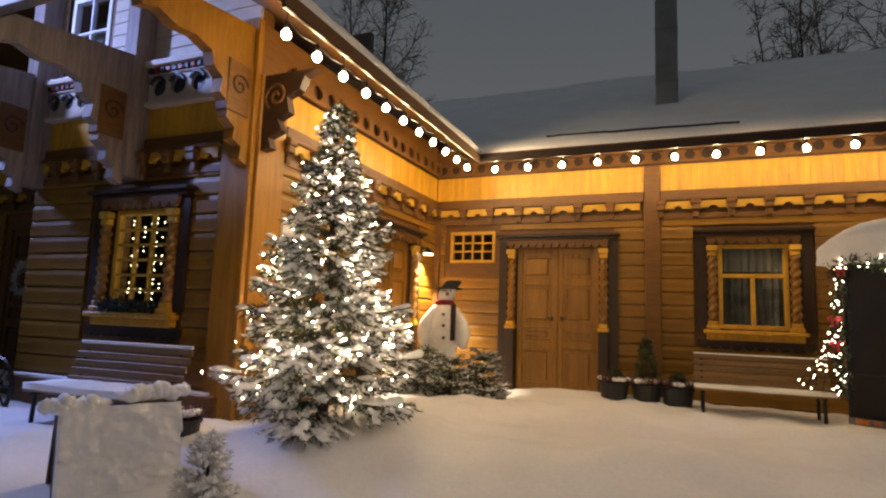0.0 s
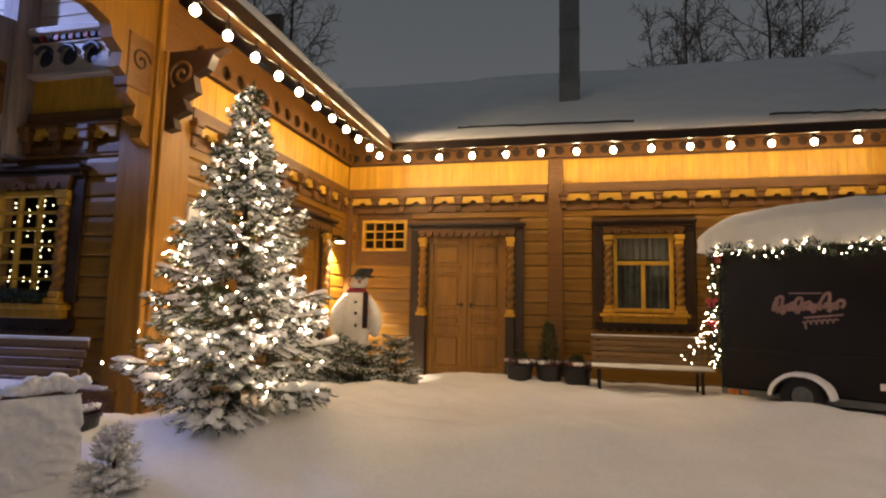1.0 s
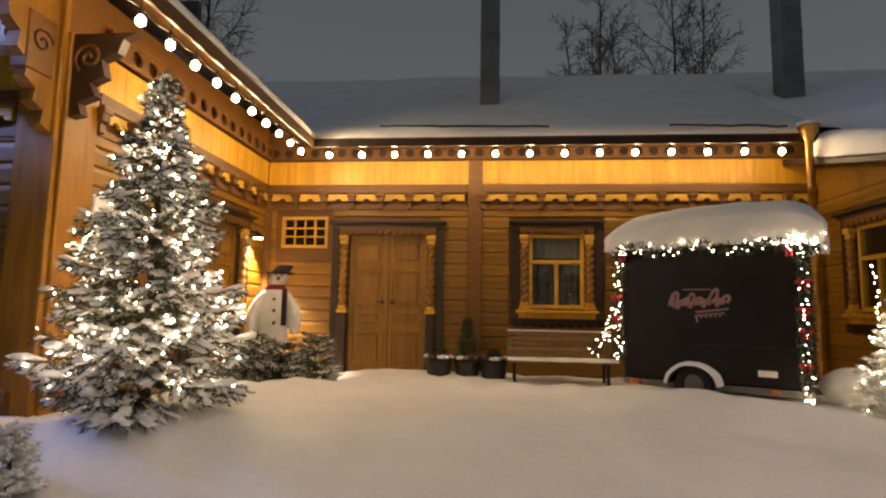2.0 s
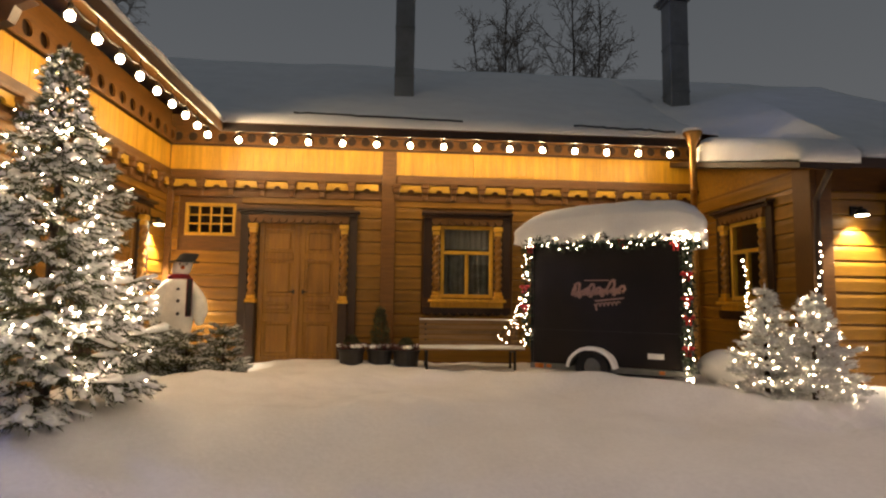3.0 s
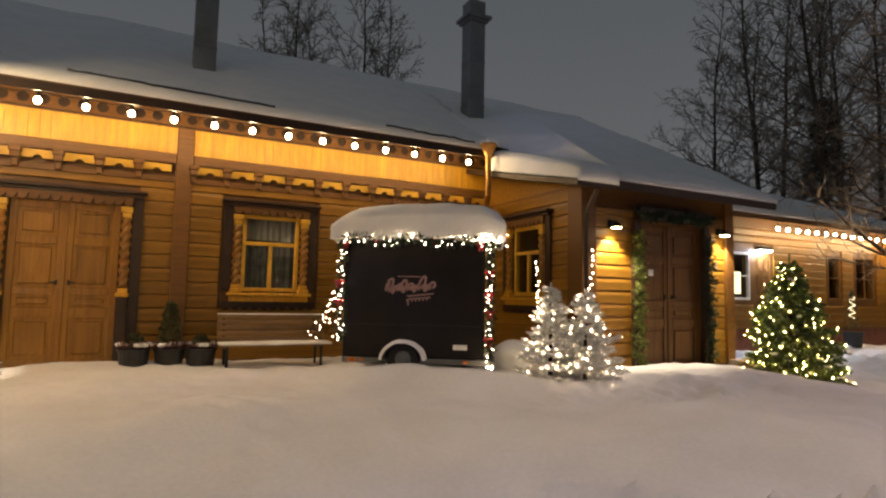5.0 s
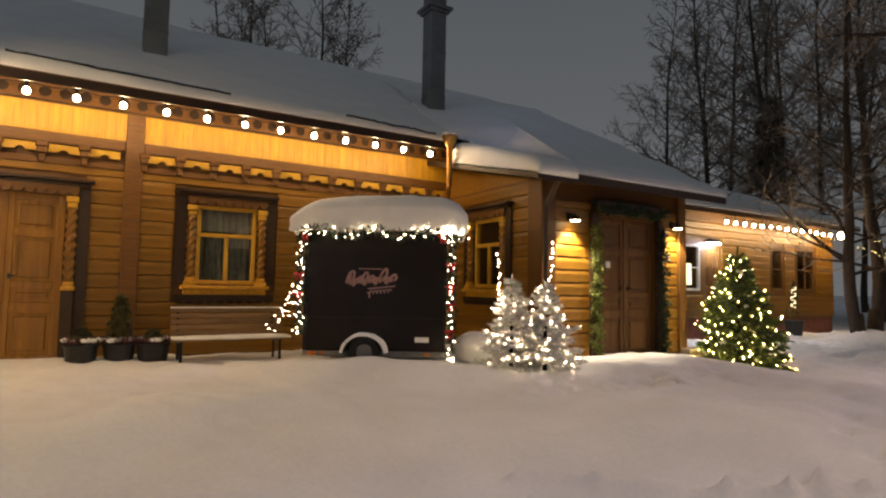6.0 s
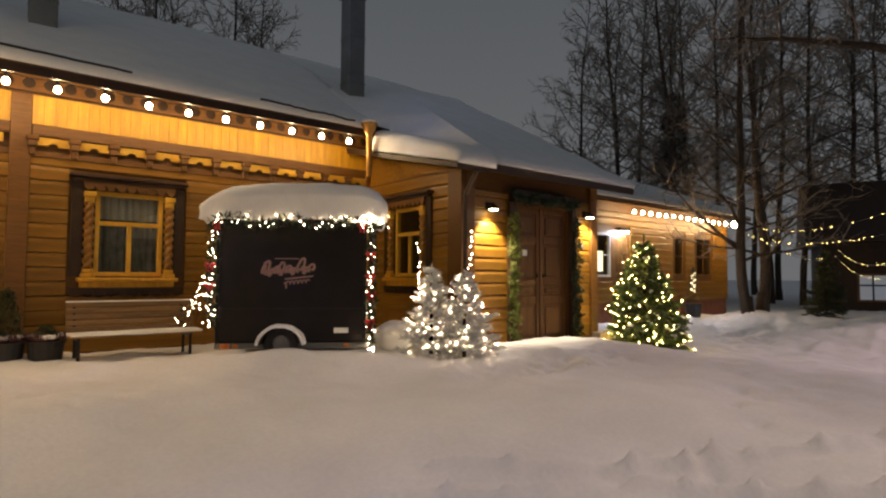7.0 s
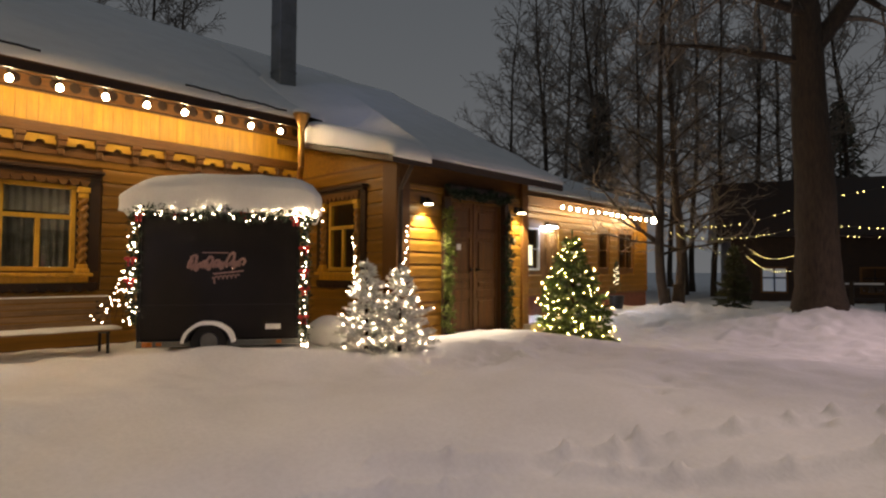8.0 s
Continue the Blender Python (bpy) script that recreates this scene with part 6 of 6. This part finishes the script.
# dark spruces deep in the grove
def spruce(x, y, h, r, seed):
    rng = np.random.default_rng(seed)
    th = empty("dark_spruce", pose(x, y, 0.2), "dark spruce deep in the grove", "spruce", "spruces in the grove")
    bm = bmesh.new()
    tube(bm, (0, 0, 0), (0, 0, h), 0.2, 0.02, 8)
    part("trunk", bm, BARK, th)
    s = Soup()
    for i in range(1500):
        t = rng.random() ** 1.2
        a = rng.random() * 6.28
        q = r * (1 - t) ** 0.9 * (0.25 + 0.75 * rng.random())
        p = np.array((q * math.cos(a), q * math.sin(a), h * (0.10 + 0.9 * t) - 0.25 * q))
        o = np.array((math.cos(a), math.sin(a), -0.45))
        w = np.array((-math.sin(a), math.cos(a), 0.15)) * 0.16
        s.add([p - w, p + w, p + o * 0.55, p + o * 0.3 + np.array((0, 0, 0.12))], [[0, 1, 2], [0, 3, 1], [0, 2, 3]])
    s.make("foliage", NEEDLE, th, kind="stuff")


for i, (x, y, h, r) in enumerate(((32.5, 18.0, 13, 2.6), (45.0, 7.0, 13, 3.0))):
    spruce(x, y, h, r, 80 + i)


# ---------------------------------------------------------------- light strings among the trees
def strand(a, b, sag, n, seed):
    th = empty("tree_light_string", Matrix.Identity(4), "yellow fairy light string slung between the trees", "light string", "strings between the trees")
    a, b = Vector(a), Vector(b)
    rng = random.Random(seed)
    pts = [a.lerp(b, i / n) - Vector((0, 0, sag * 4 * (i / n) * (1 - i / n))) for i in range(n + 1)]
    part("wire", sweep(pts, 0.006, 4), DARKMETAL, th)
    light_dots("lights", [p.lerp(q, rng.random()) for p, q in zip(pts, pts[1:]) if rng.random() < 0.75], th, 0.0090, LED_YELLOW)


strand((18.0, 8.45, 3.35), (15.9, 6.75, 3.10), 0.05, 16, 1)
strand((15.9, 6.75, 3.10), (12.95, 2.80, 2.95), 0.25, 30, 2)
strand((15.9, 6.75, 2.85), (12.95, 2.75, 2.55), 0.25, 30, 3)
strand((16.3, 6.5, 2.70), (21.5, 6.2, 2.4), 0.30, 26, 4)
strand((21.5, 6.2, 2.6), (13.3, 2.5, 2.2), 0.40, 34, 5)
strand((21.5, 6.2, 2.3), (13.3, 2.4, 1.9), 0.45, 34, 6)
strand((12.9, 1.95, 2.55), (13.8, -1.2, 2.7), 0.15, 24, 7)
strand((12.9, 1.95, 2.35), (13.8, -1.2, 2.55), 0.12, 24, 8)
strand((13.3, 2.0, 3.2), (14.6, -1.0, 4.2), 0.10, 20, 9)
far_bulb = empty("yard_lamp", pose(18.9, 8.40, 3.45), "bright globe lamp at the far wing's corner", "lamp")
bm = bmesh.new()
ball(bm, (0, 0, 0), 0.11, 2)
part("globe", bm, BULB, far_bulb, smooth=True)
part("arm", boxes((-0.02, 0.02, 0.0, 0.62, 0.08, 0.12)), DARKMETAL, far_bulb)

# ---------------------------------------------------------------- dark house and fence beyond the trees
th = empty("dark_house", pose(27.0, 4.2, 0, 0, 0, -68), "dark unlit timber house beyond the trees", "house")
part("wall", boxes((-4.0, 10.0, 0.0, 6.0, 0.0, 3.2)), UMBER, th)
bm = bmesh.new()
pts = [(-4.6, -0.6, 3.1), (10.6, -0.6, 3.1), (10.6, 3.0, 5.9), (-4.6, 3.0, 5.9), (-4.6, 6.6, 3.1), (10.6, 6.6, 3.1)]
v = [bm.verts.new(p) for p in pts]
bm.faces.new((v[0], v[1], v[2], v[3])), bm.faces.new((v[3], v[2], v[5], v[4])), bm.faces.new((v[0], v[3], v[4])), bm.faces.new((v[1], v[5], v[2])), bm.faces.new((v[0], v[4], v[5], v[1]))
roof = part("roof", bm, UMBER, th)
part("chimney", boxes((3.4, 4.0, 2.6, 3.3, 5.3, 6.5)), UMBER, roof)
for x in (-2.9, 0.6, 4.0):
    win = part("window", boxes((x, x + 1.0, -0.05, -0.005, 0.75, 1.85)), BROWN, th)
    part("pane", boxes((x + 0.08, x + 0.92, -0.06, -0.052, 0.83, 1.77)), COLDGLOW if x < 0 else GLASS, win)
    part("glazing_bar", boxes((x + 0.47, x + 0.53, -0.075, -0.061, 0.83, 1.77), (x + 0.08, x + 0.47, -0.073, -0.061, 1.36, 1.42), (x + 0.53, x + 0.92, -0.073, -0.061, 1.36, 1.42)), UMBER, win)
for a, b in (((19.5, 3.6), (20.5, 0.4)), ((20.5, 0.4), (21.5, -2.8))):
    th = empty("rail_fence", Matrix.Identity(4), "plain dark rail fence with snow on it", "fence")
    for k in range(5):
        x, y = a[0] + (b[0] - a[0]) * k / 4, a[1] + (b[1] - a[1]) * k / 4
        z = ground_height(x, y)
        part("post", boxes((x - 0.05, x + 0.05, y - 0.05, y + 0.05, z - 0.1, z + 0.95)), UMBER, th)
    za, zb = ground_height(*a), ground_height(*b)
    for h in (0.45, 0.85):
        part("rail", tube(bmesh.new(), (*a, za + h), (*b, zb + h), 0.04, 0.04, 8), UMBER, th)
    part("rail_snow", tube(bmesh.new(), (*a, za + 0.91), (*b, zb + 0.91), 0.03, 0.03, 6), SNOW, th)

# ---------------------------------------------------------------- snowy hip between the main roof and the porch roof
nx, ny = 24, 44
verts = []
for j in range(ny + 1):
    y = P_Y + 0.02 + (RIDGE_Y - P_Y) * j / ny
    za = 3.38 + (y - P_Y) * 0.235 if y < EAVE_Y else max(3.46 + (y - P_Y) * 0.235, EAVE_Z + (y - EAVE_Y) * (RIDGE_Z - EAVE_Z) / (RIDGE_Y - EAVE_Y) + 0.13)
    zb = P_Z + (y - P_Y) * (RIDGE_Z - P_Z) / (RIDGE_Y - P_Y) + 0.125
    xa = 4.95 if y < EAVE_Y else 4.95 - 0.65 * smoothstep(EAVE_Y, EAVE_Y + 0.3, y)
    xb = 5.16 + 1.80 * (y - P_Y) / (RIDGE_Y - P_Y)
    for i in range(nx + 1):
        u = i / nx
        x = xa + (xb - xa) * u
        verts.append((x, y, min(za, zb) * (1 - u) + zb * u + 0.015 * noise.noise(Vector((x * 2, y * 2, 0))) * (1 - u) + 0.012))
n = nx + 1
faces = [(j * n + i, j * n + i + 1, (j + 1) * n + i + 1, (j + 1) * n + i) for j in range(ny) for i in range(nx)]
base = len(verts)
verts += [(verts[j * n][0], verts[j * n][1], verts[j * n][2] - 0.10) for j in range(ny + 1)]
faces += [(j * n, (j + 1) * n, base + j + 1, base + j) for j in range(ny)]
tagged(raw("roof_snow_hip", verts, faces, SNOW, smooth=True), "snow on the hip where the two roofs meet", "snow", kind="structure")

lay_planks()
